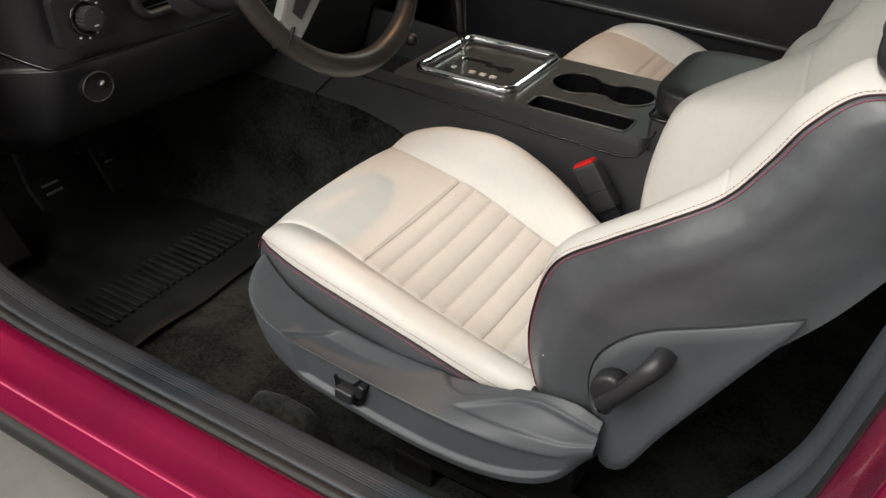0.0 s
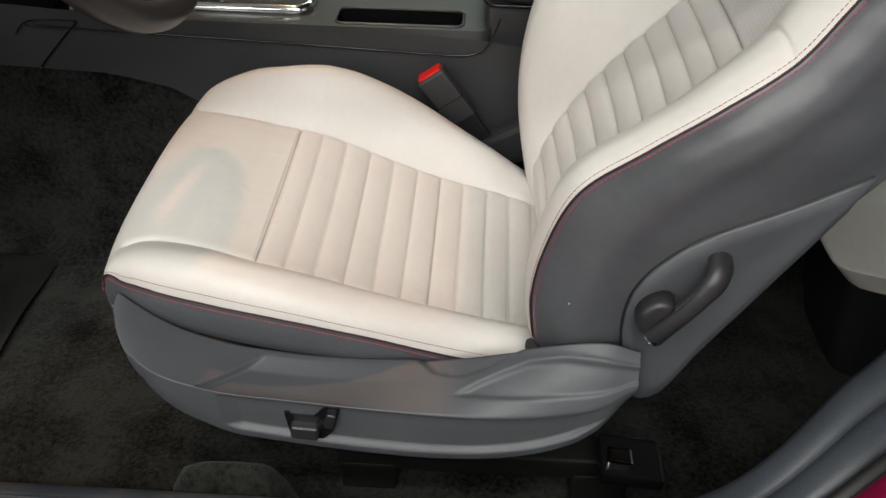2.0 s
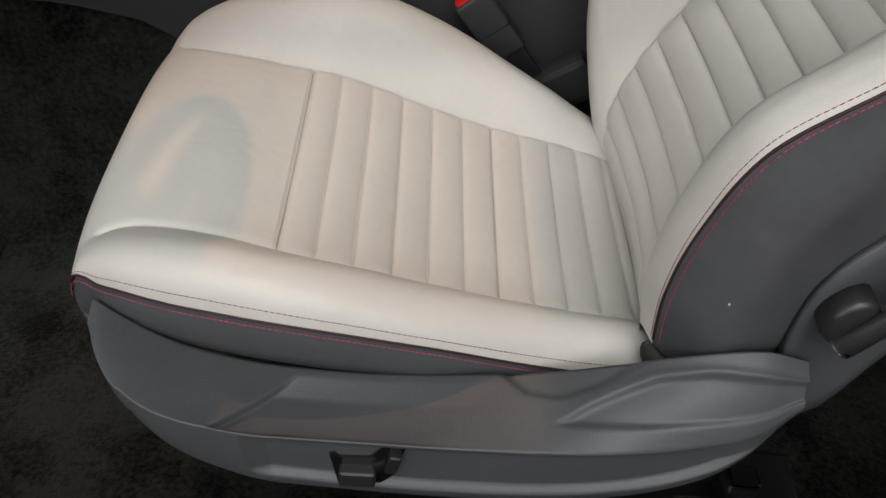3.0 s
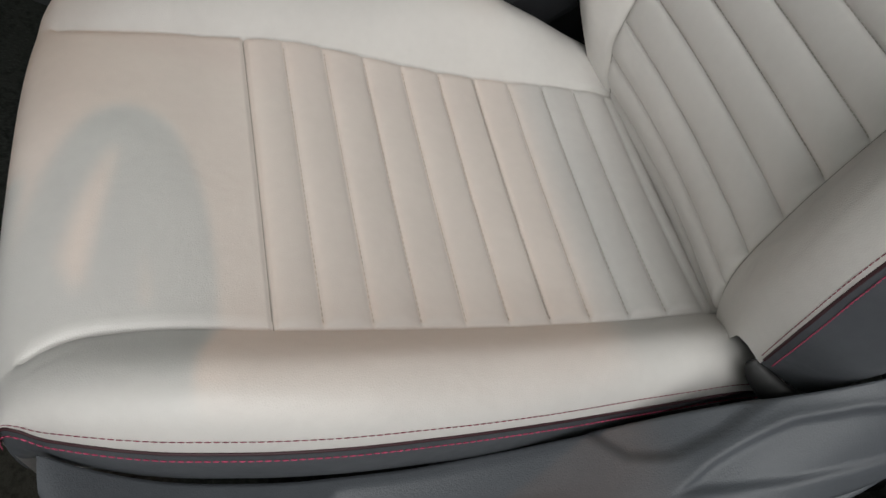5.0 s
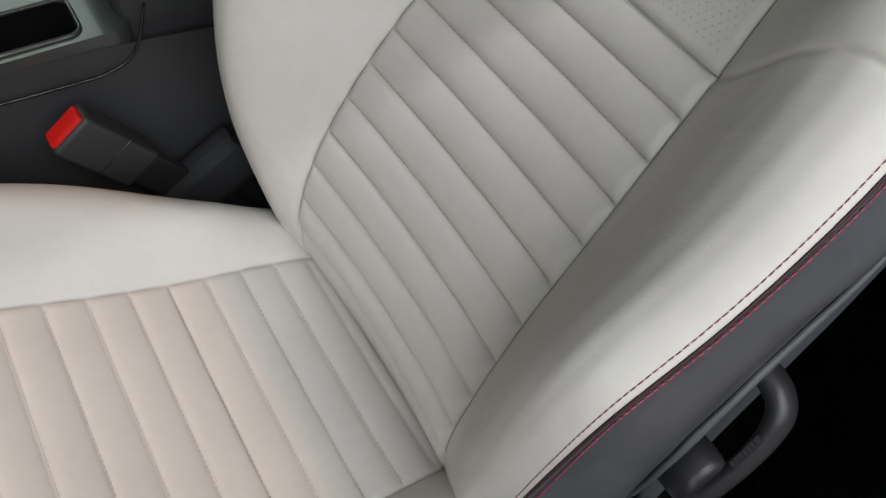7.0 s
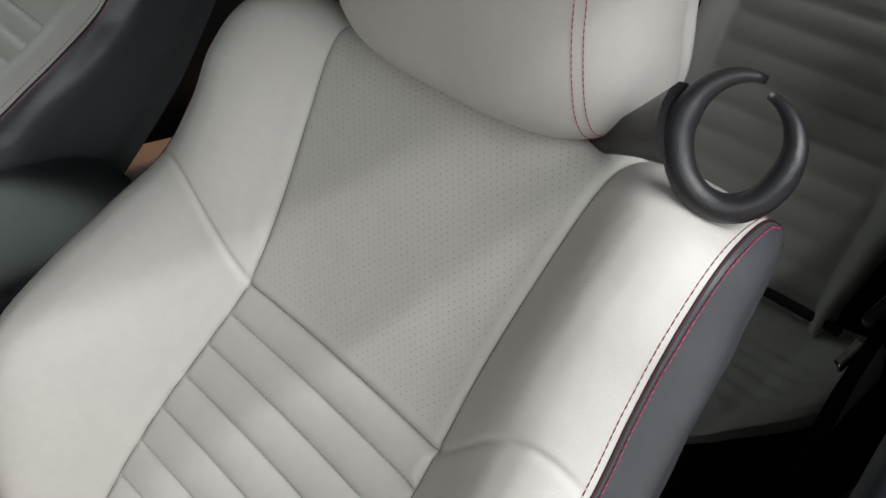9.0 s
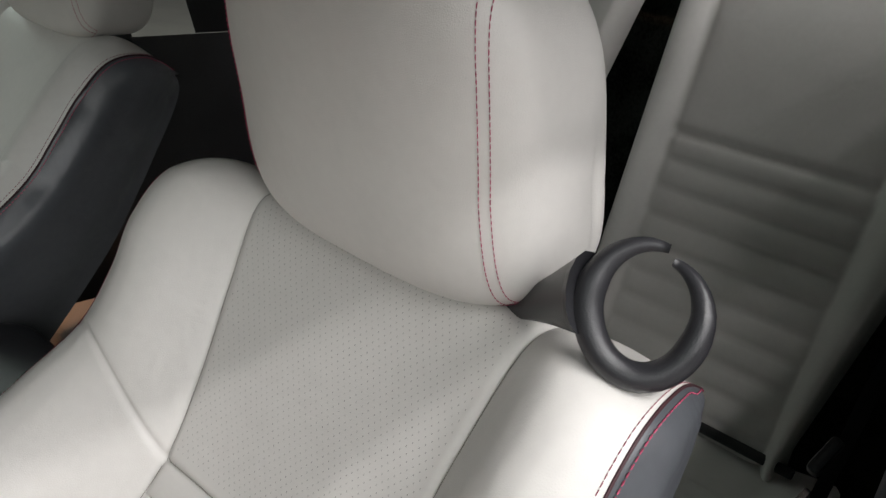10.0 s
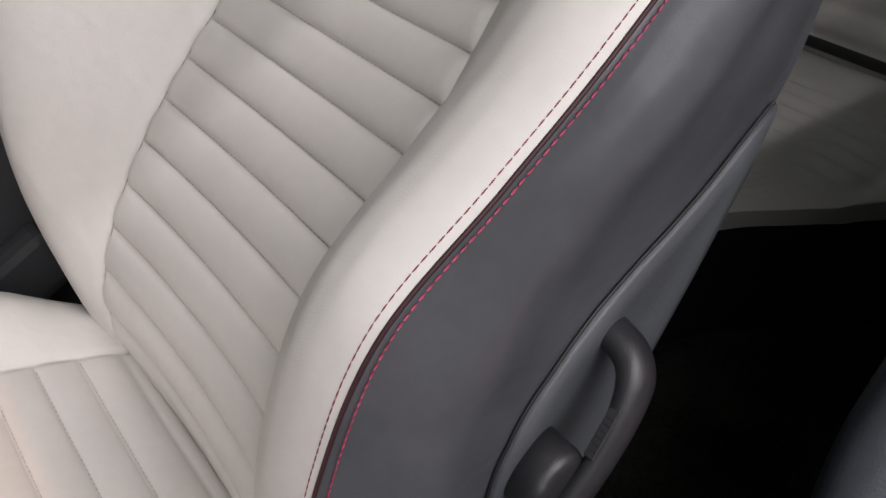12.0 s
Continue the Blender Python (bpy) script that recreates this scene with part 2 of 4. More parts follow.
EDGE_Y = [0.197, 0.217, 0.229, 0.239, 0.243, 0.2405, 0.234, 0.231, 0.233, 0.232, 0.225, 0.218]
INSERT_Y = [0.126, 0.128, 0.129, 0.127, 0.124, 0.119, 0.115, 0.118, 0.127, 0.137, 0.140, 0.138]
SHIFT_Y = [0.003] * 7 + [0.005, 0.008, 0.009, 0.009, 0.009]
SIDE_BULGE = [0.022, 0.027, 0.022, 0.014, 0.010, 0.011, 0.013, 0.014, 0.014, 0.012, 0.007, 0.0]
BOLSTER = [(0, 0), (0.12, 0.13), (0.25, 0.36), (0.4, 0.66), (0.55, 0.90), (0.7, 1.04), (0.82, 1.075), (0.93, 1.05), (1, 1)]
BQ, BD = [a for a, b in BOLSTER], [b for a, b in BOLSTER]


def insert_arc():
    ts = np.linspace(0, 11, 1101)
    p = np.array([cr(INSERT, t) for t in ts])
    s = np.concatenate([[0], np.cumsum(np.hypot(*np.diff(p, axis=0).T))])
    return ts, s


ARC_T, ARC_S = insert_arc()
SEAM_S = float(np.interp(6.0, ARC_T, ARC_S))
RIB = 0.0345


def rib_depth(k):
    """How far below the seam the k-th rib of the backrest ends: they grow a little wider downwards."""
    return 0.030 * k + 0.00045 * k * k


def rib_count(d):
    return (-0.030 + math.sqrt(0.0009 + 0.0018 * max(0.0, d))) / 0.0009


def back_point(t, side, q, f):
    """A place on the cushioned front of the backrest. side 0: the insert at f from -1 to 1; else a bolster, q from seam to edge."""
    i, e = cr(INSERT, t), cr(EDGE, t)
    g = cr(INSERT, min(t + 0.02, 11)) - cr(INSERT, max(t - 0.02, 0))
    g /= np.hypot(*g)
    nx, nz = -g[1], g[0]
    yi, ye, y0 = (float(cr(row, t)) for row in (INSERT_Y, EDGE_Y, SHIFT_Y))
    s = float(np.interp(t, ARC_T, ARC_S))
    top = max(0.0, 1 - max(0.0, t - 9.0) / 1.5)
    if side == 0:
        rim = (1 - abs(f)) * yi
        d = -0.007 * (1 - f * f) * top
        if t < 6.0:
            k = rib_count(SEAM_S - s) % 1.0
            k = min(k, 1.0 - k) * RIB
            d += 0.0080 * (math.sqrt(max(0.0, 1 - (1 - k / (RIB / 2)) ** 2)) - 0.75) * min(1, rim / 0.006)
        d -= 0.0034 * gauss(rim, 0.0028)
        d -= 0.0028 * gauss(SEAM_S - s, 0.0028)
        return Vector((i[0] + nx * d, y0 + f * yi, i[1] + nz * d))
    b = float(np.interp(q, BQ, BD))
    b = b ** (1 + 1.2 * max(0.0, 1 - t / 1.6)) if b < 1 else b
    puff = (0.006 + 0.014 * min(1, max(0, t - 4.5) / 2) + (0.016 * gauss(t - 3.2, 2.0) if side > 0 else 0.0)) * math.sin(math.pi * q) * top
    sag = math.sin(math.pi * q)
    d = puff - 0.0034 * gauss(q * (ye - yi), 0.0028)
    seam_t = 6.0 + 0.10 * sag
    d -= 0.0030 * gauss((t - seam_t) * 0.055, 0.0026) * (1 - q ** 6)
    y = yi + (ye - yi) * q
    return Vector((i[0] + (e[0] - i[0]) * b + nx * d, y0 + side * y, i[1] + (e[1] - i[1]) * b + nz * d))


def side_point(t, side, r):
    e, b = cr(EDGE, t), cr(REAR, t)
    ye = float(cr(EDGE_Y, t))
    y = ye - 0.0016 * gauss(r, 0.02) + (0.0045 * gauss(r - 0.24, 0.11) - 0.0026 * gauss(r - 0.07, 0.05)) * min(1.0, max(0.0, (9.5 - t) / 2)) + float(cr(SIDE_BULGE, t)) * math.sin(math.pi * min(1, r * 1.1) ** 0.8) - 0.021 * r ** 2
    y += 0.0022 * noise.noise((t * 0.9, r * 3.0, 2.0)) * math.sin(math.pi * min(1, r * 1.1)) + 0.0008 * noise.noise((t * 2.6, r * 7.0, 5.0)) * min(1, r * 8)
    y0 = float(np.interp(t, range(12), SHIFT_Y))
    return Vector((e[0] + (b[0] - e[0]) * r, y0 + side * y, e[1] + (b[1] - e[1]) * r))


# the cushion: rows follow the profile of its middle from the front's foot to the rear
PROFILE = [(-0.012, 0.470), (-0.026, 0.520), (-0.034, 0.560), (-0.033, 0.588), (-0.020, 0.606), (0.010, 0.614), (0.050, 0.611),
           (0.090, 0.603), (0.130, 0.590), (0.192, 0.568), (0.256, 0.543), (0.319, 0.522), (0.382, 0.506), (0.4500, 0.492), (0.4640, 0.470)]
CREST_OUT = [(-0.04, 0.0), (-0.02, 0.002), (0.02, 0.012), (0.07, 0.024), (0.13, 0.036), (0.20, 0.043), (0.28, 0.044), (0.36, 0.038), (0.44, 0.030), (0.5, 0.02)]
CREST_IN = [(-0.04, 0.0), (-0.02, 0.008), (0.02, 0.026), (0.07, 0.047), (0.13, 0.064), (0.20, 0.076), (0.25, 0.075), (0.30, 0.066), (0.36, 0.045), (0.44, 0.012), (0.5, 0.0)]
RIM_OUT = [(-0.04, 0.0), (-0.02, -0.014), (0.02, -0.015), (0.06, -0.011), (0.10, -0.004), (0.14, 0.006), (0.18, 0.012), (0.26, 0.0195), (0.30, 0.016), (0.34, 0.009), (0.38, 0.004), (0.44, 0.004), (0.5, 0.0)]
SEAM_Y = [(-0.034, 0.158), (-0.01, 0.146), (0.01, 0.138), (0.05, 0.1355), (0.13, 0.1370), (0.19, 0.1340), (0.254, 0.1285), (0.32, 0.1240), (0.385, 0.1210), (0.46, 0.1180)]
LIP_Y = [(-0.034, 0.172), (-0.02, 0.182), (0.0, 0.192), (0.02, 0.199), (0.06, 0.209), (0.10, 0.216), (0.14, 0.2205), (0.18, 0.221), (0.22, 0.218), (0.26, 0.2145), (0.30, 0.208), (0.34, 0.200), (0.38, 0.194), (0.42, 0.191), (0.47, 0.188)]


def lut(table, x):
    xs, ys = [a for a, b in table], [b for a, b in table]
    return sum(float(np.interp(x + h, xs, ys)) for h in (-0.018, -0.009, 0.0, 0.009, 0.018)) / 5


def cushion_point(t, side, q, f):
    px, pz = cr(PROFILE, t)
    front = max(0.0, 1 - max(0, px + 0.034) / 0.10)
    yi, ye = lut(SEAM_Y, px), lut(LIP_Y, px)
    lean = 0.009 * min(1.0, max(0.0, (px - 0.10) / 0.06)) * min(1.0, max(0.0, (0.45 - px) / 0.06))
    if side > 0 or f > 0:
        yi += lut([(0.13, 0.0), (0.25, 0.006), (0.46, 0.010)], px)
        ye += lut([(0.10, 0.0), (0.25, 0.006), (0.46, 0.012)], px)
    if side == 0:
        y, edge = f * yi, (1 - abs(f)) * yi
        d = lean * (0.5 + 0.5 * f)
        if t > 7.98:
            d -= 0.0032 * gauss(px - 0.130, 0.0026)
            k = (px - 0.1285) % 0.0318
            k = min(k, 0.0318 - k)
            if px > 0.130:
                d += 0.0052 * (math.sqrt(max(0, 1 - (1 - k / 0.0159) ** 2)) - 0.75) * min(1, edge / 0.006)
            d -= 0.004 * (1 - f * f)
        else:
            d += 0.006 * (1 - f * f) * (1 - gauss(px - 0.13, 0.05))
        if px > -0.01:
            d -= 0.0042 * gauss(edge, 0.0024)
        bend = 0.026 * (abs(y) / 0.23) ** 4 * front
        return Vector((px + bend, y, pz + d))
    y = yi + (ye - yi) * q
    pz = max(pz, 0.490)
    px += 0.014 * max(0.0, t - 13)
    crest = lut(CREST_OUT if side < 0 else CREST_IN, px)
    rim = lut(RIM_OUT, px) if side < 0 else max(-0.02, crest - 0.042)
    if t < 4.5:
        k = max(0.0, (t - 3) / 1.5)
        crest, rim = crest * k, rim * k
    if q < 0.62:
        z = crest * math.sin(math.pi / 2 * q / 0.62) ** 1.25
    else:
        k = (q - 0.62) / 0.38
        z = crest + (rim - crest) * (1 - math.sqrt(max(0, 1 - k ** 2.2)))
    z -= 0.0042 * gauss(q * (ye - yi), 0.0024) * (1 if px > -0.01 else 0)
    z += lean if side > 0 else 0.0
    bend = 0.026 * (y / 0.23) ** 4 * front
    return Vector((px + bend, side * y, pz + z))


def columns():
    ins = [(0, 0, f) for f in np.concatenate([[-1, -0.985, -0.965, -0.93], np.linspace(-0.86, 0.86, 19), [0.93, 0.965, 0.985, 1]])]
    qs = np.concatenate([[0.02, 0.045, 0.08], np.linspace(0.14, 0.9, 20), [0.94, 0.97, 0.99, 1]])
    return [(-1, q, 0) for q in qs[::-1]] + ins + [(1, q, 0) for q in qs]


COLS = columns()
PX_T = np.linspace(5, 14, 3000)
PX = [float(cr(PROFILE, t)[0]) for t in PX_T]
CUSH_VALLEY = [float(np.interp(0.1285 + 0.0318 * k, PX, PX_T)) for k in range(1, 10)]
BACK_VALLEY = [float(np.interp(SEAM_S - rib_depth(k), ARC_S, ARC_T)) for k in range(1, 12) if SEAM_S - rib_depth(k) > 0.03]
BACK_T = sorted(list(np.interp(np.arange(0, SEAM_S + 0.012, 0.0022), ARC_S, ARC_T)) + list(np.linspace(6.25, 9, 40)) + list(np.linspace(9.1, 11, 26)) + BACK_VALLEY)
CUSH_T = sorted(list(np.linspace(0, 7.7, 60)) + list(np.linspace(7.75, 14, 170)) + CUSH_VALLEY)


def seat_frame(y0, flip):
    """Places of one seat: flip -1 mirrors it across its middle and sets it lower, further back and more reclined."""
    if flip > 0:
        return lambda p: Vector((p[0], y0 + p[1], p[2]))
    return lambda p: Vector((p[0] + 0.045 + 0.13 * max(0.0, p[2] - 0.52), y0 - p[1], p[2] - 0.022 + 0.08 * max(0.0, p[2] - 0.55)))


def front_seat(name, label, y0, flip, step):
    put = seat_frame(y0, flip)
    cush_t, back_t = CUSH_T[::step], BACK_T[::step]
    seat = thing(name, label, "car seat", "front seats")
    cush = part("cushion", *((lambda vf: ([put(v) for v in vf[0]], vf[1]))(
        grid(len(cush_t), len(COLS), lambda i, j: cushion_point(cush_t[i], *COLS[j])))), CREAM, seat, "cream leather cushion with stitched cross ribs")
    back = part("backrest", *((lambda vf: ([put(v) for v in vf[0]], vf[1]))(
        grid(len(back_t), len(COLS), lambda i, j: back_point(back_t[i], *COLS[j])))), CREAM, seat, "cream leather backrest with ribbed and perforated middle")
    # charcoal sides and rear of the backrest
    rs = [0, 0.01, 0.025, 0.05] + list(np.linspace(0.09, 1, 22))
    bt = list(np.linspace(0, 11, 90))
    for side in (-1, 1):
        part("side_panel", *((lambda vf: ([put(v) for v in vf[0]], vf[1]))(
            grid(len(bt), len(rs), lambda i, j: side_point(bt[i], side, rs[j])))), CHAR, back, "charcoal leather side of the backrest")
    ys = list(np.linspace(-1, 1, 15))

    def rear(i, j):
        a, b = side_point(bt[i], -1, 1.0), side_point(bt[i], 1, 1.0)
        return put(a.lerp(b, (ys[j] + 1) / 2) + Vector((0.012 * (1 - ys[j] ** 2) * min(1, (11 - bt[i]) / 5), 0, 0)))
    part("rear_panel", *grid(len(bt), len(ys), rear), CHAR, back, "charcoal rear of the backrest")
    # charcoal sides of the cushion
    ct = list(np.linspace(2.4, 14, 90))
    for side in (-1, 1):
        def skirt(i, j):
            e = cushion_point(ct[i], side, 1.0, 0)
            k = j / 9.0
            return put((e.x, e.y + side * (0.008 * math.sin(math.pi * k * 0.8) - 0.004 * gauss(k, 0.1) - 0.016 * k), e.z - k * min(0.060, max(0.03, e.z - 0.48))))
        part("side_panel", *grid(len(ct), 10, skirt), CHAR, cush, "charcoal leather side of the cushion")
    # twin rows of dark red thread along the edges, and the lip between them
    for side in (-1, 1):
        tt = list(np.linspace(2.6, 13.2, 160))
        a = [put(cushion_point(t, side, 0.984, 0) + Vector((0, side * 0.0003, 0.0006))) for t in tt]
        b = [put(cushion_point(t, side, 1.0, 0) + Vector((0, side * 0.0032, -0.0046))) for t in tt]
        c = [put(cushion_point(t, side, 1.0, 0) + Vector((0, side * 0.0006, -0.0008))) for t in tt]
        part("stitching", *stitches(a, r=0.00036), DARKTHREAD, cush, "dark red stitching")
        part("stitching", *stitches(b), THREAD, cush, "dark red stitching")
        part("edge_lip", *tube(c, 0.0011, 6), PIPING, cush, "dark piping along the edge")
        tt = list(np.linspace(0.2, 10.8, 220))
        a = [put(back_point(t, side, 0.968, 0) + Vector((-0.0004, 0, 0.0004))) for t in tt]
        b = [put(side_point(t, side, 0.0046 / float(np.hypot(*(cr(REAR, t) - cr(EDGE, t)))) if t < 10 else 0.14) + Vector((-0.0004, side * 0.0010, 0.0002))) for t in tt]
        c = [put(back_point(t, side, 1.0, 0)) for t in tt]
        part("stitching", *stitches(a, r=0.00036), DARKTHREAD, back, "dark red stitching")
        part("stitching", *stitches(b), THREAD, back, "dark red stitching")
        part("edge_lip", *tube(c, 0.0011, 6), PIPING, back, "dark piping along the edge")
    # fine dark lines of the plain seams
    for side in (-1, 1):
        tt = list(np.linspace(0.4, 9.6, 110))
        part("seam", *tube([put(back_point(t, side, 0.0, 0) + Vector((-0.0004, 0, 0.0002))) for t in tt], 0.0004, 5), SEAM, back)
    tf = float(np.interp(0.130, [p[0] for p in PROFILE[5:]], range(5, 15)))
    part("seam", *tube([put(cushion_point(tf, 0, 0, f) + Vector((0, 0, 0.0006))) for f in np.linspace(-1, 1, 40)], 0.0005, 5), SEAM, cush)
    part("seam", *tube([put(back_point(6.0, 0, 0, f) + Vector((-0.0004, 0, 0.0003))) for f in np.linspace(-1, 1, 40)], 0.0005, 5), SEAM, back)
    return seat, cush, back, put


driver_seat, cushion, backrest, put_d = front_seat("driver_seat", "cream and charcoal leather bucket seat with red stitching", 0.0, 1, 1)
passenger_seat, cushion_p, backrest_p, put_p = front_seat("passenger_seat", "cream leather passenger bucket seat beyond the console", 0.81, -1, 2)


# thread along the rib seams and the perforated field of the backrest
def rib_threads(cush, back, put):
    vs, fs = [], []
    for t in CUSH_VALLEY:
        path = [put(cushion_point(t, 0, 0, f) + Vector((0.0002, 0, 0.0007))) for f in np.linspace(-0.96, 0.96, 50)]
        v, f = stitches(path, 0.0034, 0.0014, 0.00055)
        fs += [tuple(a + len(vs) for a in q) for q in f]
        vs += v
    tagged(part("rib_stitching", vs, fs, GREYTHREAD, cush, "fine grey stitching in the rib seams"), kind="stuff")
    vs, fs = [], []
    for t in BACK_VALLEY:
        path = [put(back_point(t, 0, 0, f) + Vector((-0.0006, 0, 0.0003))) for f in np.linspace(-0.96, 0.96, 46)]
        v, f = stitches(path, 0.0034, 0.0014, 0.00055)
        fs += [tuple(a + len(vs) for a in q) for q in f]
        vs += v
    tagged(part("rib_stitching", vs, fs, GREYTHREAD, back, "fine grey stitching in the rib seams"), kind="stuff")
    vs, fs = [], []
    row = 0
    s = SEAM_S + 0.012
    end = float(np.interp(9.4, ARC_T, ARC_S))
    while s < end:
        t = float(np.interp(s, ARC_S, ARC_T))
        yi = float(np.interp(t, range(12), INSERT_Y))
        y = -yi + 0.010 + (0.0032 if row % 2 else 0)
        while y < yi - 0.009:
            p = back_point(t, 0, 0, y / yi)
            u = (back_point(t + 0.02, 0, 0, y / yi) - p).normalized()
            n = Vector((-u.z, 0, u.x))
            c = p + n * 0.0004
            o = len(vs)
            w = Vector((0, 0.00034, 0))
            l = u * 0.00078
            vs += [put(c - w - l * 0.5), put(c - l), put(c + w - l * 0.5), put(c + w + l * 0.5), put(c + l), put(c - w + l * 0.5)]
            fs.append((o, o + 1, o + 2, o + 3, o + 4, o + 5))
            y += 0.0064
        s += 0.0040
        row += 1
    tagged(part("perforated_field", vs, fs, HOLE, back, "small punched holes in rows"), kind="stuff")


rib_threads(cushion, backrest, put_d)


# ---------------------------------------------------------------- more of the front seats
def superbox(cx, cy, cz, hx, hy, hz, e=3.2, nu=48, nv=32, tweak=None):
    """A rounded box (superellipsoid)."""
    def pw(v, k):
        return math.copysign(abs(v) ** (2.0 / k), v)

    def fn(i, j):
        th = -math.pi / 2 + math.pi * i / (nv - 1)
        ph = 2 * math.pi * j / (nu - 1)
        x, y, z = pw(math.cos(th), e) * pw(math.cos(ph), e), pw(math.cos(th), e) * pw(math.sin(ph), e), pw(math.sin(th), e)
        p = Vector((cx + hx * x, cy + hy * y, cz + hz * z))
        return tweak(p, x, y, z) if tweak else p
    return grid(nv, nu, fn)


HEAD = (0.729, 0.012, 1.123)          # middle of the headrest
HEAD_R = (0.061, 0.136, 0.117)


def headrest_tweak(p, x, y, z):
    # narrower at the top, leaning back, swept back at the sides, an angular crease on each flank
    p = p.copy()
    p.y = HEAD[1] + (p.y - HEAD[1]) * (1.0 - 0.11 * max(0.0, z) ** 2 - 0.03 * x + 0.085 * max(0.0, -z - 0.25))
    p.x += 0.020 * (abs(y) ** 2.5) - 0.025 * z
    p.z += 0.008 * abs(y) ** 3 * (-1 if z > 0 else 0.2)
    flank = min(1.0, max(0.0, (abs(y) - 0.80) / 0.2)) ** 2
    dent = flank * (gauss(z + 0.02, 0.10) * gauss(x + 0.15, 0.55) + gauss(x - 0.42, 0.16) * gauss(z + 0.38, 0.36))
    p.y -= math.copysign(0.0065 * dent, y)
    return p


def headrest(seat, put, label):
    vf = superbox(*HEAD, *HEAD_R, 4.4, 112, 88, headrest_tweak)
    rest = part("headrest", [put(v) for v in vf[0]], vf[1], CREAM, seat, label)
    for side in (-1, 1):
        for off in (0.0, 0.0055):
            path = []
            for k in range(60):
                th = -1.12 + 2.42 * k / 59
                sz, sx = math.sin(th), math.cos(th)
                pz = math.copysign(abs(sz) ** (2 / 4.4), sz)
                yy = 0.86 - off / HEAD_R[1] + 0.03 * pz
                rad = max(0.0, 1 - abs(pz) ** 4.4) ** (1 / 4.4)
                w = min(abs(yy), 0.98 * rad)
                px = -max(0.0, rad ** 4.4 - w ** 4.4) ** (1 / 4.4)
                q = headrest_tweak(Vector((HEAD[0] + HEAD_R[0] * px, HEAD[1] + HEAD_R[1] * side * w, HEAD[2] + HEAD_R[2] * pz)), px, side * w, pz)
                n = Vector((px / HEAD_R[0], side * w / 0.128 * 0.6, pz / 0.112 * 0.6)).normalized()
                path.append(put(q + n * 0.0007))
            part("stitching", *stitches(path, 0.0032, 0.0010, 0.00036), THREAD, rest, "dark red stitching")
    # added black box for the shade in the open gap below the headrest
    from_bm("headrest_gap_shade", rbox((0.050, 0.230, 0.034), 0.006, 2, Matrix.Translation(put((0.766, 0.004, 1.000)))), RUBBER, rest)
    for side in (-1, 1):
        v, f = tube([put((0.762, 0.008 + side * 0.06, 0.96)), put((0.762, 0.008 + side * 0.06, 1.05))], 0.007, 12, up=(1, 0, 0))
        part("post", v, f, DARK, rest)
    return rest


headrest(driver_seat, put_d, "cream leather headrest with twin red seams")
headrest(passenger_seat, put_p, "cream leather headrest")


def belt_guide(put):
    """The open ring at the shoulder that holds the belt, on a flat arm from the headrest's foot."""
    c = Vector((0.7175, -0.1995, 1.0635))
    view = Vector((0.36, 0.19, -0.14)).normalized()         # square to the ring's plane
    ax_u = Vector((0, 0, 1)) - view * view.z
    ax_u.normalize()
    ax_v = view.cross(ax_u).normalized()                     # to the outside of the seat
    if ax_v.y > 0:
        ax_v = -ax_v
    pts, rad = [], []
    for k in range(41):
        a = radians(66 - 348 * k / 40)                       # opening at the upper outer side
        ru, rv = 0.0325, 0.0290
        tuck = 1 - 0.16 * max(0.0, 1 - k / 7.0)
        p = c + ax_v * (rv * tuck * math.cos(a)) + ax_u * (ru * tuck * math.sin(a)) + view * (0.010 * max(0.0, 1 - k / 8.0) - 0.003 * max(0.0, (k - 32) / 8.0))
        low = max(0.0, -math.sin(a - radians(20)))
        p += ax_u * (-0.004 * low)
        pts.append(put(p))
        end = min(k, 40 - k)
        rad.append(0.0024 + 0.0058 * min(1, end / 10.0))
    v, f = tube(pts, rad, 14, up=view)
    ring = part("belt_guide", v, f, DARK, driver_seat, "black plastic open ring belt guide")
    a0 = c - ax_v * 0.031 + ax_u * 0.001
    foot = Vector((0.744, -0.095, 1.010))
    arm = [a0.lerp(foot, k / 15) + view * (0.004 * math.sin(math.pi * k / 15)) for k in range(16)]
    v, f = tube([put(p) for p in arm], [0.0075 + 0.0150 * (1 - k / 15) ** 1.4 for k in range(16)], 14, flat=0.5, up=ax_u)
    part("arm", v, f, DARK, ring)


belt_guide(put_d)

# plastic shield along the outer foot of the driver's seat
SX = [-0.004, 0.002, 0.010, 0.022, 0.040, 0.070, 0.125, 0.200, 0.260, 0.324, 0.380, 0.423, 0.460, 0.495, 0.522, 0.540]
S_TOP = [0.583, 0.581, 0.577, 0.570, 0.559, 0.546, 0.534, 0.528, 0.526, 0.530, 0.544, 0.566, 0.586, 0.594, 0.592, 0.580]
S_IN = [0.190, 0.193, 0.196, 0.199, 0.203, 0.207, 0.212, 0.215, 0.214, 0.214, 0.218, 0.228, 0.238, 0.240, 0.240, 0.240]
S_RIDGE = [0.576, 0.574, 0.570, 0.564, 0.557, 0.549, 0.541, 0.535, 0.531, 0.527, 0.526, 0.528, 0.533, 0.538, 0.545, 0.555]
S_BOT = [0.560, 0.551, 0.540, 0.526, 0.508, 0.485, 0.460, 0.448, 0.442, 0.438, 0.440, 0.447, 0.458, 0.476, 0.505, 0.545]
S_OUT = [0.206, 0.224, 0.240, 0.256, 0.269, 0.279, 0.285, 0.285, 0.286, 0.286, 0.286, 0.285, 0.283, 0.279, 0.270, 0.256]


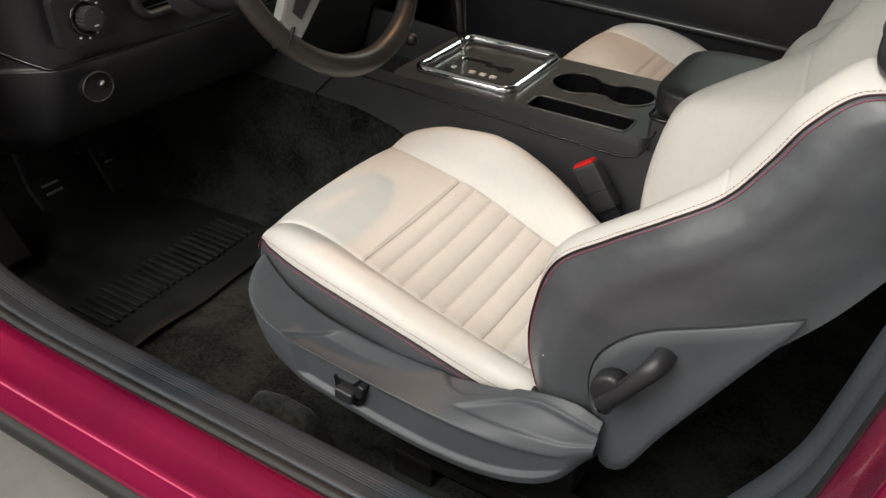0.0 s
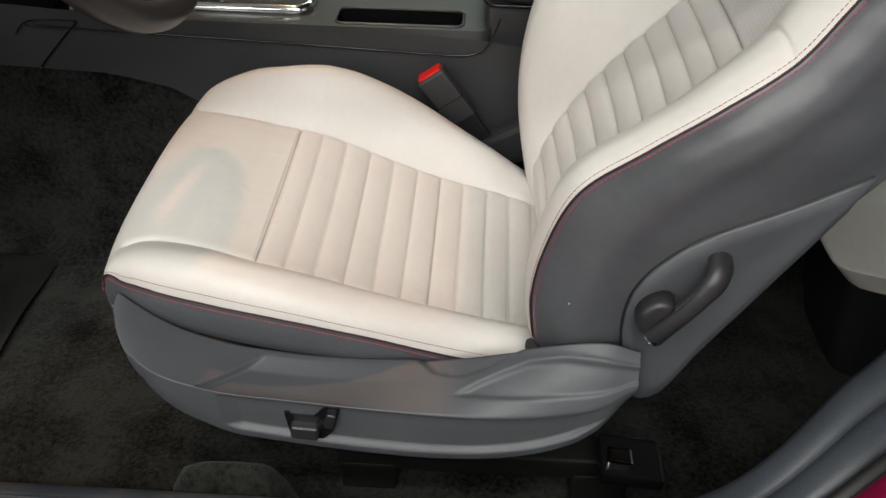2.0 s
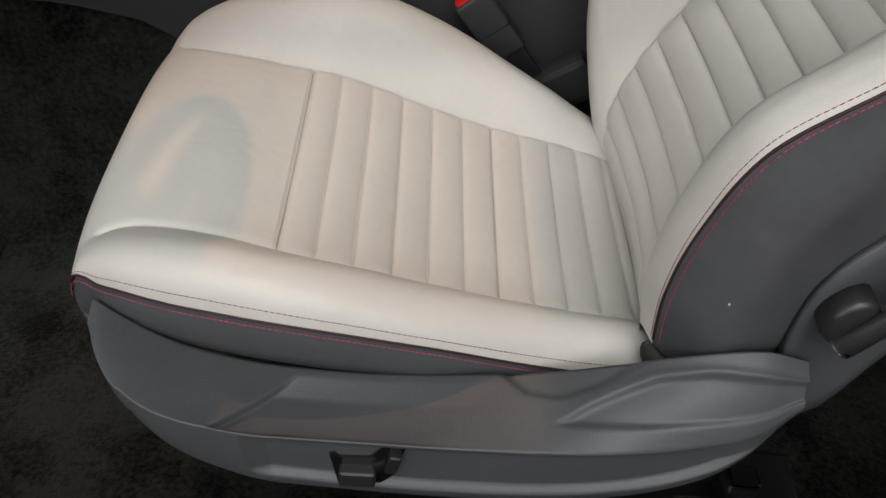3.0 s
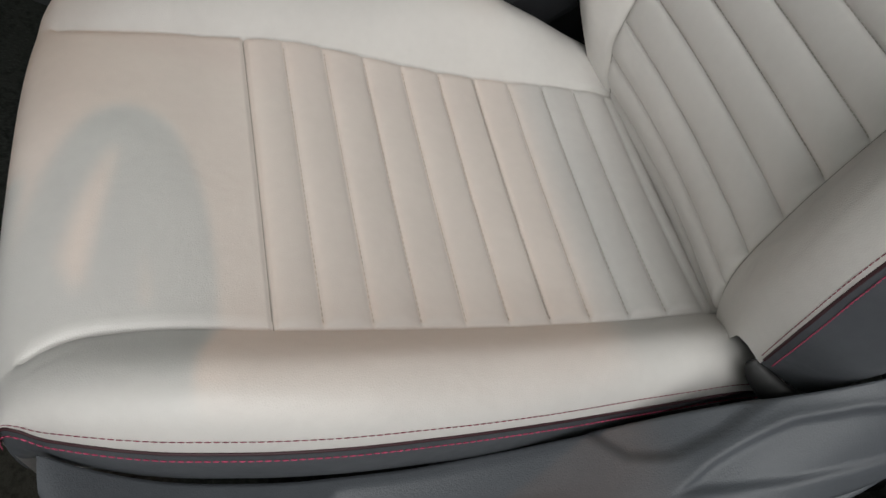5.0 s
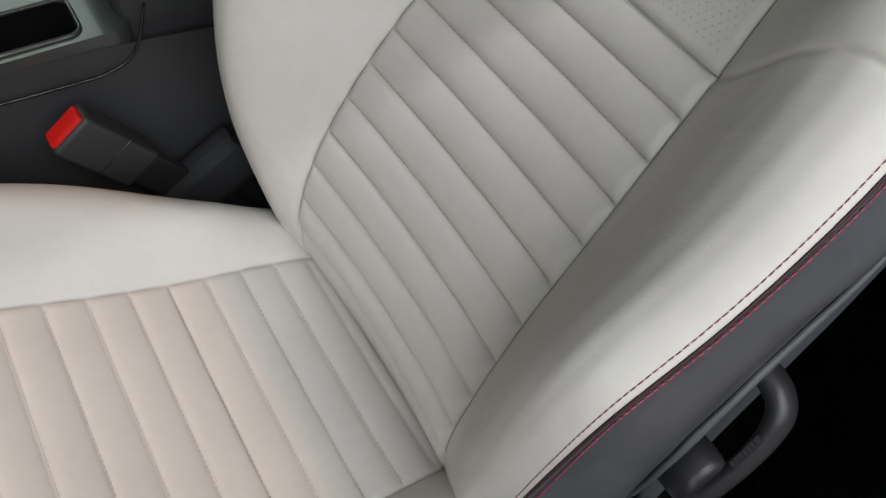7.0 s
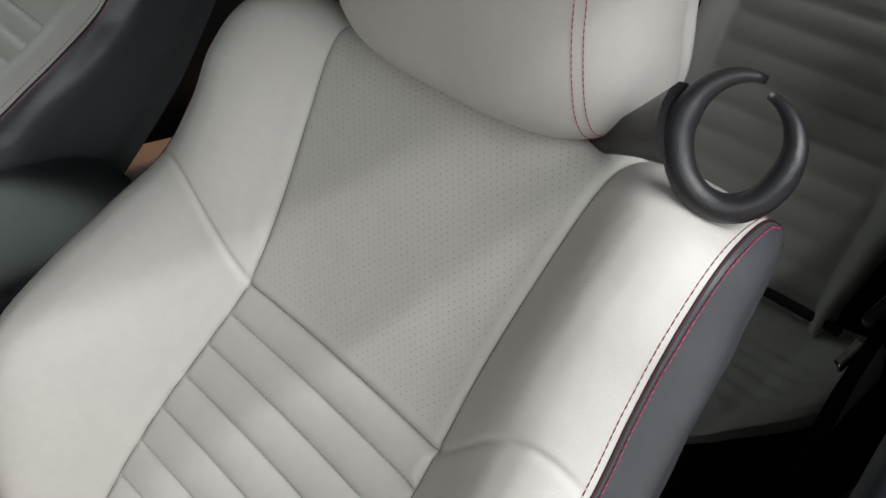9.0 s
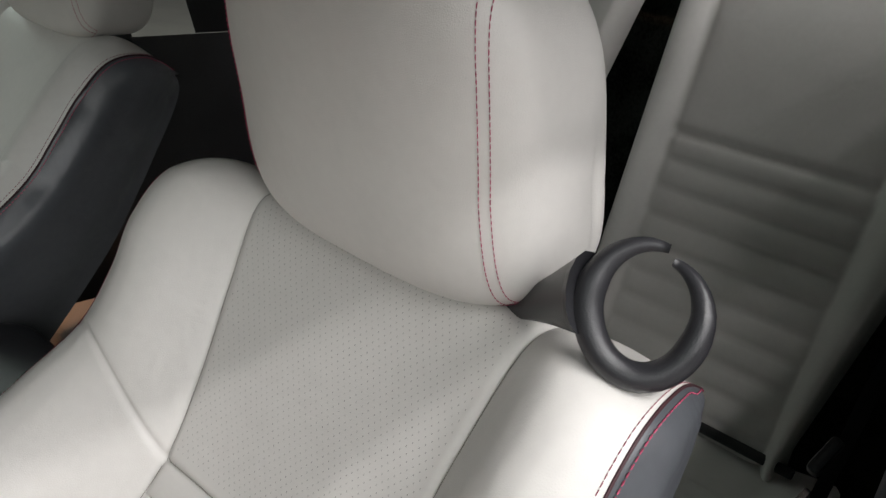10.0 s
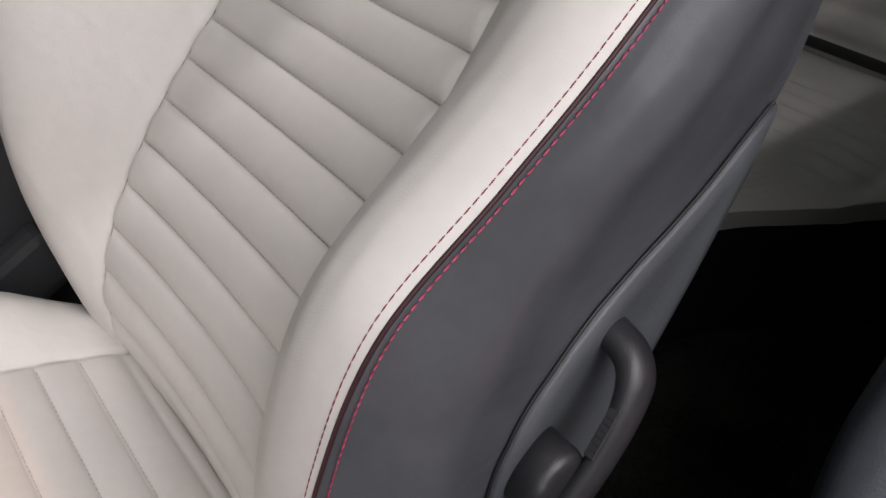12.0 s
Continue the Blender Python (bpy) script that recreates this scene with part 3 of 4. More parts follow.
def soft(row, x):
    """A row of the shield's heights read between its stations without corners."""
    h = 0.010 if x > 0.03 else 0.003
    return sum(float(np.interp(x + d * h, SX, row)) for d in (-1.5, -0.75, 0.0, 0.75, 1.5)) / 5


def shield_point(x, v):
    top, ridge, bot, out = (soft(row, x) for row in (S_TOP, S_RIDGE, S_BOT, S_OUT))
    inner = min(out - 0.004, soft(S_IN, x))
    rec = min(1, max(0, (x - 0.118) / 0.018)) * min(1, max(0, (0.515 - x) / 0.03))
    if v < 0:
        return Vector((x, -inner + 0.004, top + 0.012 * v))
    if v < 0.34:
        k = v / 0.34
        y = inner + (out - inner) * (0.8 * k + 0.2 * math.sin(k * math.pi / 2))
        z = top + (ridge - top) * (0.62 * k + 0.38 * k ** 3)
        d = 0.0
        if x > 0.352:                                          # sunken fin-shaped facet at the rear
            ku = float(np.interp(x, [0.352, 0.382, 0.406, 0.432, 0.467, 0.501, 0.540], [0.66, 0.42, 0.30, 0.20, 0.22, 0.34, 0.50]))
            kl = float(np.interp(x, [0.352, 0.423, 0.501, 0.540], [0.66, 0.78, 0.86, 0.90]))
            d += 0.0042 * min(1.0, max(0.0, min(k - ku, kl - k)) / 0.07) - 0.0022 * gauss(k - ku, 0.07) * min(1, (x - 0.352) / 0.03)
        if 0.315 < x < 0.425:                                  # scooped upper edge
            kt = float(np.interp(x, [0.315, 0.336, 0.361, 0.395, 0.425], [0.0, 0.28, 0.36, 0.24, 0.0]))
            d += 0.0085 * min(1.0, max(0.0, kt - k) / 0.05)
        back = x - (0.101 + (0.9 - k) * 0.066)                 # step behind the front corner
        if back > 0 and k > 0.1:
            d += 0.0115 * min(1.0, back / 0.003) * max(0.0, 1 - back / 0.20) * min(1.0, (k - 0.1) / 0.30)
        return Vector((x, -y + 0.5 * d, z - 0.85 * d))
    k = (v - 0.34) / 0.66
    z = ridge + (bot - ridge) * k
    lip = bot + 0.020
    inset = 0.0085 * rec * min(1, max(0, (ridge - 0.004 - z) / 0.004)) * min(1, max(0, (z - lip) / 0.004))
    y = out - 0.010 * k ** 2 - inset - 0.018 * max(0, (k - 0.9) / 0.1) ** 2
    return Vector((x, -y, z))


def seat_shield():
    xs = list(np.linspace(-0.004, 0.088, 30)) + list(np.linspace(0.090, 0.160, 48)) + list(np.linspace(0.164, 0.48, 80)) + list(np.linspace(0.483, 0.54, 24))
    vs_ = [-1, 0] + list(np.linspace(0.012, 0.34, 34)) + list(np.linspace(0.355, 1, 44))
    sh = part("side_shield", *grid(len(xs), len(vs_), lambda i, j: shield_point(xs[i], vs_[j])), PLASTIC, driver_seat, "grey plastic side shield with a sunken panel")
    flat = pose(0, 0, 0, 90, 0, 0)                             # outlines in x, z, height outwards
    frame_line = [(0.1835, 0.508), (0.188, 0.470), (0.222, 0.4695), (0.233, 0.482), (0.2425, 0.519), (0.239, 0.5235), (0.228, 0.522), (0.214, 0.504), (0.1905, 0.504), (0.188, 0.509)]
    sw = from_bm("seat_switch", prism(frame_line, 0.266, 0.2785, flat, 0.001), GLOSSBLK, sh, "black power seat switches")
    from_bm("paddle", rbox((0.029, 0.014, 0.019), 0.004, 3, pose(0.2045, -0.281, 0.4860, 0, 4, 0)), DARK, sw)
    from_bm("recliner_switch", rbox((0.010, 0.014, 0.022), 0.003, 3, pose(0.2325, -0.281, 0.5070, 0, 14, 0)), DARK, sw)
    from_bm("paddle_neck", rbox((0.018, 0.008, 0.010), 0.003, 2, pose(0.222, -0.279, 0.492, 0, -30, 0)), GLOSSBLK, sw)
    return sh


seat_shield()

# lower cover on the outer side of the backrest, and the recliner lever
COVER = [(0.524, 0.575), (0.518, 0.610), (0.517, 0.641), (0.520, 0.664), (0.528, 0.684), (0.541, 0.702), (0.559, 0.720), (0.587, 0.737),
         (0.618, 0.750), (0.650, 0.764), (0.680, 0.778), (0.706, 0.790), (0.694, 0.758), (0.667, 0.708), (0.640, 0.656), (0.614, 0.606),
         (0.597, 0.572), (0.581, 0.534), (0.571, 0.515), (0.560, 0.506), (0.549, 0.504), (0.540, 0.510), (0.534, 0.526), (0.529, 0.550)]


def side_y(x, z):
    """How far out the backrest's side stands at x, z."""
    best = (9.0, 0.0, 0.0)
    for spread in (np.linspace(0, 8, 25), np.linspace(-0.35, 0.35, 15), np.linspace(-0.05, 0.05, 11)):
        mid = best[2] if best[0] < 9.0 else 0.0
        for t in spread:
            t = min(8.0, max(0.0, mid + t))
            e, b = cr(EDGE, t), cr(REAR, t)
            r = float(np.clip(np.dot(np.array([x, z]) - e, b - e) / np.dot(b - e, b - e), 0, 1))
            p = side_point(t, -1, r)
            d = (p.x - x) ** 2 + (p.z - z) ** 2
            if d < best[0]:
                best = (d, p.y, t)
    return best[1]


def cover_y(x, z):
    """The cover follows the leather above and stays flat where that turns in below."""
    a, b = -side_y(x, z), 0.226 - 0.05 * max(0.0, z - 0.70)
    return -(a + b + math.sqrt((a - b) ** 2 + 0.000025)) / 2


def back_cover():
    n = len(COVER)
    cx, cz = sum(p[0] for p in COVER) / n - 0.012, sum(p[1] for p in COVER) / n - 0.01
    rings = [(1.0, -0.030), (1.0, 0.0026), (0.985, 0.0046), (0.80, 0.0062), (0.55, 0.0066), (0.25, 0.0066)]
    vs, fs = [], []
    for k, (sc, out) in enumerate(rings):
        for x, z in COVER:
            px, pz = cx + (x - cx) * sc, cz + (z - cz) * sc
            vs.append(Vector((px, cover_y(px, pz) - out, pz)))
    for k in range(len(rings) - 1):
        for a in range(n):
            b = (a + 1) % n
            fs.append((k * n + a, k * n + b, (k + 1) * n + b, (k + 1) * n + a))
    fs.append(tuple((len(rings) - 1) * n + a for a in range(n)))
    body = part("side_cover", vs, fs, PLASTIC, backrest, "grey plastic lower side cover")
    rim = smooth_path(COVER[:12], 70)
    part("cover_gap", *tube([(x - 0.001, cover_y(x, z) - 0.0012, z + 0.001) for x, z in rim], 0.0010, 6, up=(0, 1, 0)), RUBBER, body)
    return body


cover = back_cover()
hub = from_bm("recliner_lever", prism([(0.017 * math.cos(2 * math.pi * k / 28), 0.022 * math.sin(2 * math.pi * k / 28)) for k in range(28)],
              0, 0.026, pose(0.542, -0.238, 0.648, 90, 25, 0), 0.006), DARK, cover, "dark plastic recliner lever", True)
lever = smooth_path([(0.5415, -0.2630, 0.6270), (0.550, -0.2665, 0.6425), (0.564, -0.2680, 0.6640), (0.576, -0.2665, 0.6830), (0.5855, -0.2615, 0.6970), (0.5905, -0.2510, 0.7040), (0.592, -0.2360, 0.7060)], 36)
part("grip", *tube(lever, [0.0084 - 0.0016 * math.sin(math.pi * min(1, k / 22)) + 0.0012 * max(0, (k - 20) / 15) for k in range(36)], 18, 1.34, up=(0, 1, 0)), DARK, hub)
part("socket", *tube([(0.5425, -0.2650, 0.6285), (0.5404, -0.2650, 0.6248)], 0.0068, 16, up=(1, 0, 0)), GLOSSBLK, hub)
for k in range(7):
    p = Vector((0.5558, -0.2665, 0.6690)).lerp(Vector((0.5672, -0.2660, 0.6875)), k / 6)
    from_bm("grip_rib", rbox((0.0016, 0.006, 0.005), 0.0005, 1, Matrix.Translation(p) @ pose(0, 0, 0, 0, 40, 0)), DARK, hub)

v, f = superbox(0.462, -0.2475, 0.650, 0.0010, 0.0006, 0.0013, 2.2, 10, 8)
part("speck", v, f, GREYTHREAD, backrest, "small pale speck on the leather")

# bracket between cushion and backrest, seat base, runners
v, f = tube(smooth_path([(0.4335, -0.190, 0.545), (0.440, -0.204, 0.537), (0.452, -0.220, 0.534), (0.470, -0.231, 0.540), (0.490, -0.236, 0.552)], 16),
            [0.003, 0.006, 0.008, 0.009, 0.010, 0.010, 0.010, 0.010, 0.010, 0.009, 0.009, 0.008, 0.007, 0.006, 0.005, 0.003], 10, 0.45, up=(0, 0.7, 0.7))
part("hinge_flap", v, f, RUBBER, driver_seat, "black plastic flap at the hinge")
# black tube puts shade into the crease where cushion meets backrest
part("bight_shade", *tube([(0.451, y, 0.464) for y in np.linspace(-0.19, 0.20, 12)], 0.010, 8), RUBBER, driver_seat)
from_bm("seat_base", rbox((0.26, 0.30, 0.15), 0.02, 2, pose(0.36, 0.0, 0.400)), RUBBER, driver_seat)
from_bm("seat_base", rbox((0.40, 0.30, 0.15), 0.02, 2, pose(0.30, 0.81, 0.390)), DARK, passenger_seat)
for y0, seat in ((0.0, driver_seat), (0.81, passenger_seat)):
    for dy in (-0.165, 0.165):
        from_bm("runner", rbox((0.38, 0.045, 0.035), 0.004, 2, pose(0.40, y0 + dy, 0.318)), RUBBER, seat, "dark steel seat runner")
        for x in (0.25, 0.54):
            from_bm("foot", rbox((0.07, 0.05, 0.050), 0.006, 2, pose(x, y0 + dy, 0.285)), RUBBER, seat)
from_bm("runner_cap", rbox((0.075, 0.060, 0.020), 0.005, 2, pose(0.565, -0.205, 0.365, 0, 8, 0)), GLOSSBLK, driver_seat)
from_bm("runner_latch", rbox((0.030, 0.022, 0.012), 0.003, 2, pose(0.55, -0.212, 0.380, 0, 8, 0)), CHROME, driver_seat)

# belt buckle beside the driver's seat
buckle = thing("belt_buckle", "black belt buckle with a red button beside the seat", "buckle", at=(0, 0, 0))
stalk_dir = Vector((-0.075, -0.002, 0.105)).normalized()
stalk_m = Matrix.Translation((0.320, 0.258, 0.585)) @ stalk_dir.to_track_quat("Z", "Y").to_matrix().to_4x4()
from_bm("housing", rbox((0.026, 0.044, 0.086), 0.005, 3, stalk_m), TRIM, buckle, "dark plastic housing", True)
from_bm("button", rbox((0.019, 0.037, 0.012), 0.003, 2, stalk_m @ pose(0, 0, 0.041)), REDBTN, buckle, "bright red release button")
from_bm("strap", rbox((0.012, 0.036, 0.16), 0.003, 2, stalk_m @ pose(0, 0, -0.115)), DARK, buckle)
from_bm("joint_line", rbox((0.0265, 0.0445, 0.0015), 0.0005, 1, stalk_m @ pose(0, 0, -0.006)), GLOSSBLK, buckle)
from_bm("anchor_cover", rbox((0.10, 0.030, 0.060), 0.010, 2, pose(0.405, 0.262, 0.500, 0, -30, 0)), TRIM, buckle)

# ---------------------------------------------------------------- console between the seats
console = thing("console", "dark grey centre console with cup holders and chrome", "console")
TOPZ = 0.668


def console_side(yw, sgn, upper):
    def fn(i, j):
        x = -1.02 + 1.50 * i / 44
        z_top = float(np.interp(x, [-0.62, -0.3, -0.1, 0.36, 0.48], [0.700, 0.682, TOPZ, 0.655, 0.640]))
        z_mid = float(np.interp(x, [-0.45, -0.19, -0.09, 0.0, 0.48], [0.592, 0.582, 0.560, 0.500, 0.300]))
        z0, z1 = (z_top, z_mid) if upper else (z_mid + 0.004, 0.25)
        z = z0 + (z1 - z0) * j / 11
        k = (z_top - z) / (z_top - 0.25)
        y = yw + sgn * (0.030 * k ** 1.5) + sgn * 0.004 * math.sin(3 * k) - (0.0 if upper else sgn * 0.005)
        y -= sgn * 0.0022 * gauss(z - (z_top - 0.030), 0.0025)
        return Vector((x, y, z))
    return grid(45, 12, fn)


for wall_y, way in ((0.298, -1), (0.552, 1)):
    part("side_wall", *console_side(wall_y, way, True), TRIM, console, "dark grey plastic side panel")
    part("side_carpet", *console_side(wall_y, way, False), CARPET, console, "black carpet below the side panel")
part("panel_joint", *tube(smooth_path([(-0.296, 0.2895, 0.587), (-0.262, 0.2910, 0.622), (-0.221, 0.2925, 0.663)], 10), 0.0014, 6, up=(0, 1, 0)), GLOSSBLK, console)
part("panel_joint", *tube(smooth_path([(-0.221, 0.2925, 0.663), (-0.26, 0.2925, 0.664), (-0.297, 0.2915, 0.660), (-0.318, 0.2910, 0.640)], 12), 0.0012, 6, up=(0, 1, 0)), GLOSSBLK, console)
# groove of the side panel: fine dark line bending up at its rear
line = smooth_path([(-0.30, 0.2925, 0.655), (-0.1, 0.2925, 0.648), (0.1, 0.2925, 0.641), (0.30, 0.2925, 0.633), (0.350, 0.2925, 0.634), (0.376, 0.293, 0.650), (0.392, 0.294, 0.690)], 40)
part("panel_gap", *tube(line, 0.0014, 6), GLOSSBLK, console)

outer = rounded_rect(0.130, 0.425, 0.50, 0.252, 0.020)
tray = rounded_rect(0.246, 0.336, 0.186, 0.056, 0.012)


def cup_outline():
    out = []
    for cx, r, a0, a1 in ((0.291, 0.045, -140, 140), (0.190, 0.048, 40, 320)):
        for k in range(25):
            a = radians(a0 + (a1 - a0) * k / 24)
            out.append((cx + r * math.cos(a), 0.452 + r * math.sin(a)))
    return out


cups = cup_outline()
gate = rounded_rect(0.010, 0.440, 0.170, 0.176, 0.016)
from_bm("top_plate", plate_with_wells(outer, [(tray, 0.05), (cups, 0.07), (gate, 0.01)], TOPZ, 0.02), SILVER, console, "satin grey metallic top plate")
for outline, depth, mat, nm in ((tray, 0.045, GLOSSBLK, "tray"), (cups, 0.070, GLOSSBLK, "cup_holder")):
    from_bm(nm, well(outline, TOPZ - 0.0005, depth), mat, console, "black plastic " + nm.replace("_", " "))
    part("rim", *tube([(x, y, TOPZ + 0.0006) for x, y in outline], 0.0022, 8, closed=True), SILVER, console)
# shifter gate
bez = rounded_rect(0.010, 0.440, 0.196, 0.202, 0.018, 5)
part("chrome_bezel", *tube([(x, y, TOPZ + 0.004) for x, y in bez], 0.0085, 10, closed=True), CHROME, console, "bright chrome bezel")
from_bm("gate_plate", prism(rounded_rect(0.010, 0.440, 0.180, 0.186, 0.014), TOPZ - 0.012, TOPZ - 0.002), SILVER, console, "grey gate plate")
slot = [(-0.050, 0.452), (0.012, 0.452), (0.012, 0.441), (0.042, 0.441), (0.042, 0.447), (0.062, 0.447), (0.062, 0.426), (0.036, 0.426), (0.036, 0.433), (0.006, 0.433), (0.006, 0.443), (-0.050, 0.443)]
from_bm("gate_slot", prism(slot, TOPZ - 0.004, TOPZ + 0.0004), GLOSSBLK, console)
for x in (0.002, 0.024, 0.046):
    from_bm("gear_mark", prism(rounded_rect(x, 0.392, 0.013, 0.010, 0.002, 2), TOPZ - 0.004, TOPZ + 0.0003), WHITE, console)
from_bm("gear_mark", prism(rounded_rect(-0.040, 0.395, 0.010, 0.010, 0.002, 2), TOPZ - 0.004, TOPZ + 0.0003), WHITE, console)
lever_g = part("gear_lever", *tube(smooth_path([(-0.048, 0.448, TOPZ - 0.004), (-0.052, 0.447, TOPZ + 0.04), (-0.060, 0.446, TOPZ + 0.075)], 8), 0.0055, 12, up=(1, 0, 0)), CHROME, console, "gear lever with chrome stem")
part("knob", *tube(smooth_path([(-0.054, 0.446, TOPZ + 0.038), (-0.060, 0.446, TOPZ + 0.07), (-0.068, 0.446, TOPZ + 0.12), (-0.075, 0.446, TOPZ + 0.17), (-0.078, 0.446, TOPZ + 0.20)], 18),
                   [0.009 + 0.010 * (1 - abs(k / 17 * 2 - 1.15)) for k in range(18)], 16, up=(1, 0, 0)), GLOSSBLK, lever_g)
# cushioned armrest behind the cups
part("armrest", *superbox(0.520, 0.425, 0.728, 0.155, 0.120, 0.030, 5.5, 56, 24), DARK, console, "padded dark armrest lid")
from_bm("armrest_bin", rbox((0.30, 0.220, 0.38), 0.014, 3, pose(0.520, 0.425, 0.512)), TRIM, console)
part("lid_gap", *tube([(x, y, 0.703) for x, y in rounded_rect(0.520, 0.425, 0.302, 0.232, 0.02)], 0.003, 6, closed=True), GLOSSBLK, console)
from_bm("centre_panel", rbox((0.16, 0.26, 0.30), 0.03, 3, pose(-0.40, 0.425, 0.74, 0, 18, 0)), TRIM, console)
v, f = superbox(-0.135, 0.395, 0.700, 0.012, 0.012, 0.012, 2.2, 20, 14)
part("power_socket", v, f, DARK, console)

# ---------------------------------------------------------------- steering wheel
wheel_m = Matrix.Translation((-0.030, 0.010, 0.992)) @ pose(0, 0, 0, 0, 66, 0)
steering = thing("steering_wheel", "dark leather steering wheel with silver spokes", "steering wheel")
R = 0.186
ringpts = [wheel_m @ Vector((R * math.cos(2 * math.pi * k / 72), R * math.sin(2 * math.pi * k / 72), 0)) for k in range(72)]
rim = part("rim", *tube(ringpts, [0.0150 + 0.0015 * math.cos(4 * math.pi * k / 72) for k in range(72)], 14, up=wheel_m.to_3x3() @ Vector((0, 0, 1)), closed=True), RIMLEATHER, steering, "dark leather rim")
inner = [wheel_m @ Vector(((R - 0.0145) * math.cos(2 * math.pi * k / 120), (R - 0.0145) * math.sin(2 * math.pi * k / 120), 0.004)) for k in range(121)]
part("rim_stitching", *stitches(inner, 0.005, 0.003, 0.0008), RUBBER, rim)
for a in (-52, 52, 128, -128):
    m = wheel_m @ pose(0, 0, 0, 0, 0, a)
    from_bm("spoke", prism([(0.04, -0.036), (0.172, -0.020), (0.176, 0.0), (0.172, 0.020), (0.04, 0.036)], -0.006, 0.010, m, 0.004), SPOKE, steering, "silver spoke")
    from_bm("spoke_inlay", prism([(0.06, -0.018), (0.150, -0.008), (0.150, 0.008), (0.06, 0.018)], 0.0095, 0.0125, m, 0.001), DARK, steering)
    from_bm("grip_clip", prism(rounded_rect(0.182, 0, 0.026, 0.003, 0.001, 2), -0.0155, 0.0155, m), DARK, steering)
from_bm("hub", prism([(0.075 * math.cos(2 * math.pi * k / 40), 0.068 * math.sin(2 * math.pi * k / 40)) for k in range(40)], -0.03, 0.028, wheel_m, 0.012), DARK, steering, "dark airbag cover")
part("column", *tube([wheel_m @ Vector((0, 0, -0.02)), wheel_m @ Vector((0, 0, -0.30))], 0.055, 24, up=(0, 1, 0)), DARK, steering)
for s in (-1, 1):
    part("stalk", *tube([wheel_m @ Vector((0.0, 0.03 * s, -0.06)), wheel_m @ Vector((0.02, 0.15 * s, -0.055))], [0.008, 0.011], 12, up=(1, 0, 0)), DARK, steering)

# ---------------------------------------------------------------- dashboard
dash = thing("dashboard", "black dashboard with light switch and air vent", "dashboard")
DY0, DY1 = -0.335, 1.185


def dash_bow(y):
    return 0.06 * ((y - 0.425) / 0.76) ** 2 + 1.1 * max(0.0, -0.195 - y)


def dash_fn(i, j):
    # profile from the lower edge, over the knee panel and the face, to the top
    prof = [(-0.62, 0.560), (-0.500, 0.590), (-0.400, 0.640), (-0.364, 0.710), (-0.352, 0.768), (-0.364, 0.776), (-0.372, 0.870), (-0.360, 0.960), (-0.400, 1.010), (-0.640, 1.045), (-1.240, 1.060)]
    x, z = cr(prof, i * 10 / 50)
    y = DY0 + (DY1 - DY0) * j / 120
    return Vector((x - dash_bow(y), y, z))


part("panel", *grid(51, 121, dash_fn), DARK, dash)
part("panel_gap", *tube([(-0.354 - 0.010 * min(1, max(0, -0.2 - y) / 0.02) - dash_bow(y), y, 0.7725 + 0.73 * max(0, -0.2 - y)) for y in np.linspace(-0.30, 0.28, 64)], 0.0028, 6), GLOSSBLK, dash)
from_bm("end_cap", rbox((0.60, 0.020, 0.42), 0.02, 3, pose(-0.705, DY0 - 0.006, 0.815)), DARK, dash)
sw_m = pose(-0.382, -0.136, 0.840, 0, 84, 0)
from_bm("switch_panel", prism(rounded_rect(0, 0, 0.075, 0.100, 0.008), -0.01, 0.006, sw_m, 0.002), DARK, dash)
part("switch_ring", *tube([sw_m @ Vector((0.024 * math.cos(2 * math.pi * k / 32), 0.024 * math.sin(2 * math.pi * k / 32), 0.008)) for k in range(32)], 0.003, 8, closed=True), GLOSSBLK, dash)
kn = from_bm("light_switch", prism([((0.017 + 0.0012 * math.cos(k * math.pi)) * math.cos(2 * math.pi * k / 40), (0.017 + 0.0012 * math.cos(k * math.pi)) * math.sin(2 * math.pi * k / 40)) for k in range(40)], 0.004, 0.030, sw_m, 0.003), TRIM, dash, "round knurled light switch")
from_bm("mark", rbox((0.002, 0.008, 0.001), 0.0003, 1, sw_m @ pose(0.010, 0, 0.0306)), WHITE, kn)
for a in (60, 90, 120, 150, 180, 210):
    from_bm("mark", rbox((0.003, 0.004, 0.001), 0.0003, 1, sw_m @ pose(0.031 * math.cos(radians(a + 180)), 0.031 * math.sin(radians(a)), 0.0066)), WHITE, kn)
v_m = pose(-0.376, 0.030, 0.856, 0, 84, 0)
vent = part("air_vent", *tube([v_m @ Vector((x, y, 0.004)) for x, y in rounded_rect(0, 0, 0.085, 0.150, 0.030)], 0.009, 10, closed=True), DARK, dash, "black oval air vent")
for k in range(6):
    from_bm("slat", rbox((0.003, 0.130, 0.012), 0.001, 1, v_m @ pose(-0.030 + 0.012 * k, 0, -0.002)), GLOSSBLK, vent)
r_m = pose(-0.352, -0.155, 0.742, 0, 80, 0)
rel = part("brake_release", *tube([r_m @ Vector((0.022 * math.cos(2 * math.pi * k / 32), 0.027 * math.sin(2 * math.pi * k / 32), 0.002)) for k in range(32)], 0.0016, 8, closed=True), DARK, dash, "small oval release pull in a dish")
from_bm("dish", prism([(0.022 * math.cos(2 * math.pi * k / 32), 0.027 * math.sin(2 * math.pi * k / 32)) for k in range(32)], -0.012, 0.001, r_m), GLOSSBLK, rel)
from_bm("mark", rbox((0.004, 0.009, 0.005), 0.0012, 1, r_m @ pose(-0.004, 0.006, 0.004, 0, 0, 35)), SPOKE, rel)
part("column_shroud", *superbox(-0.235, 0.016, 0.895, 0.085, 0.062, 0.050, 2.6, 36, 22), DARK, dash)

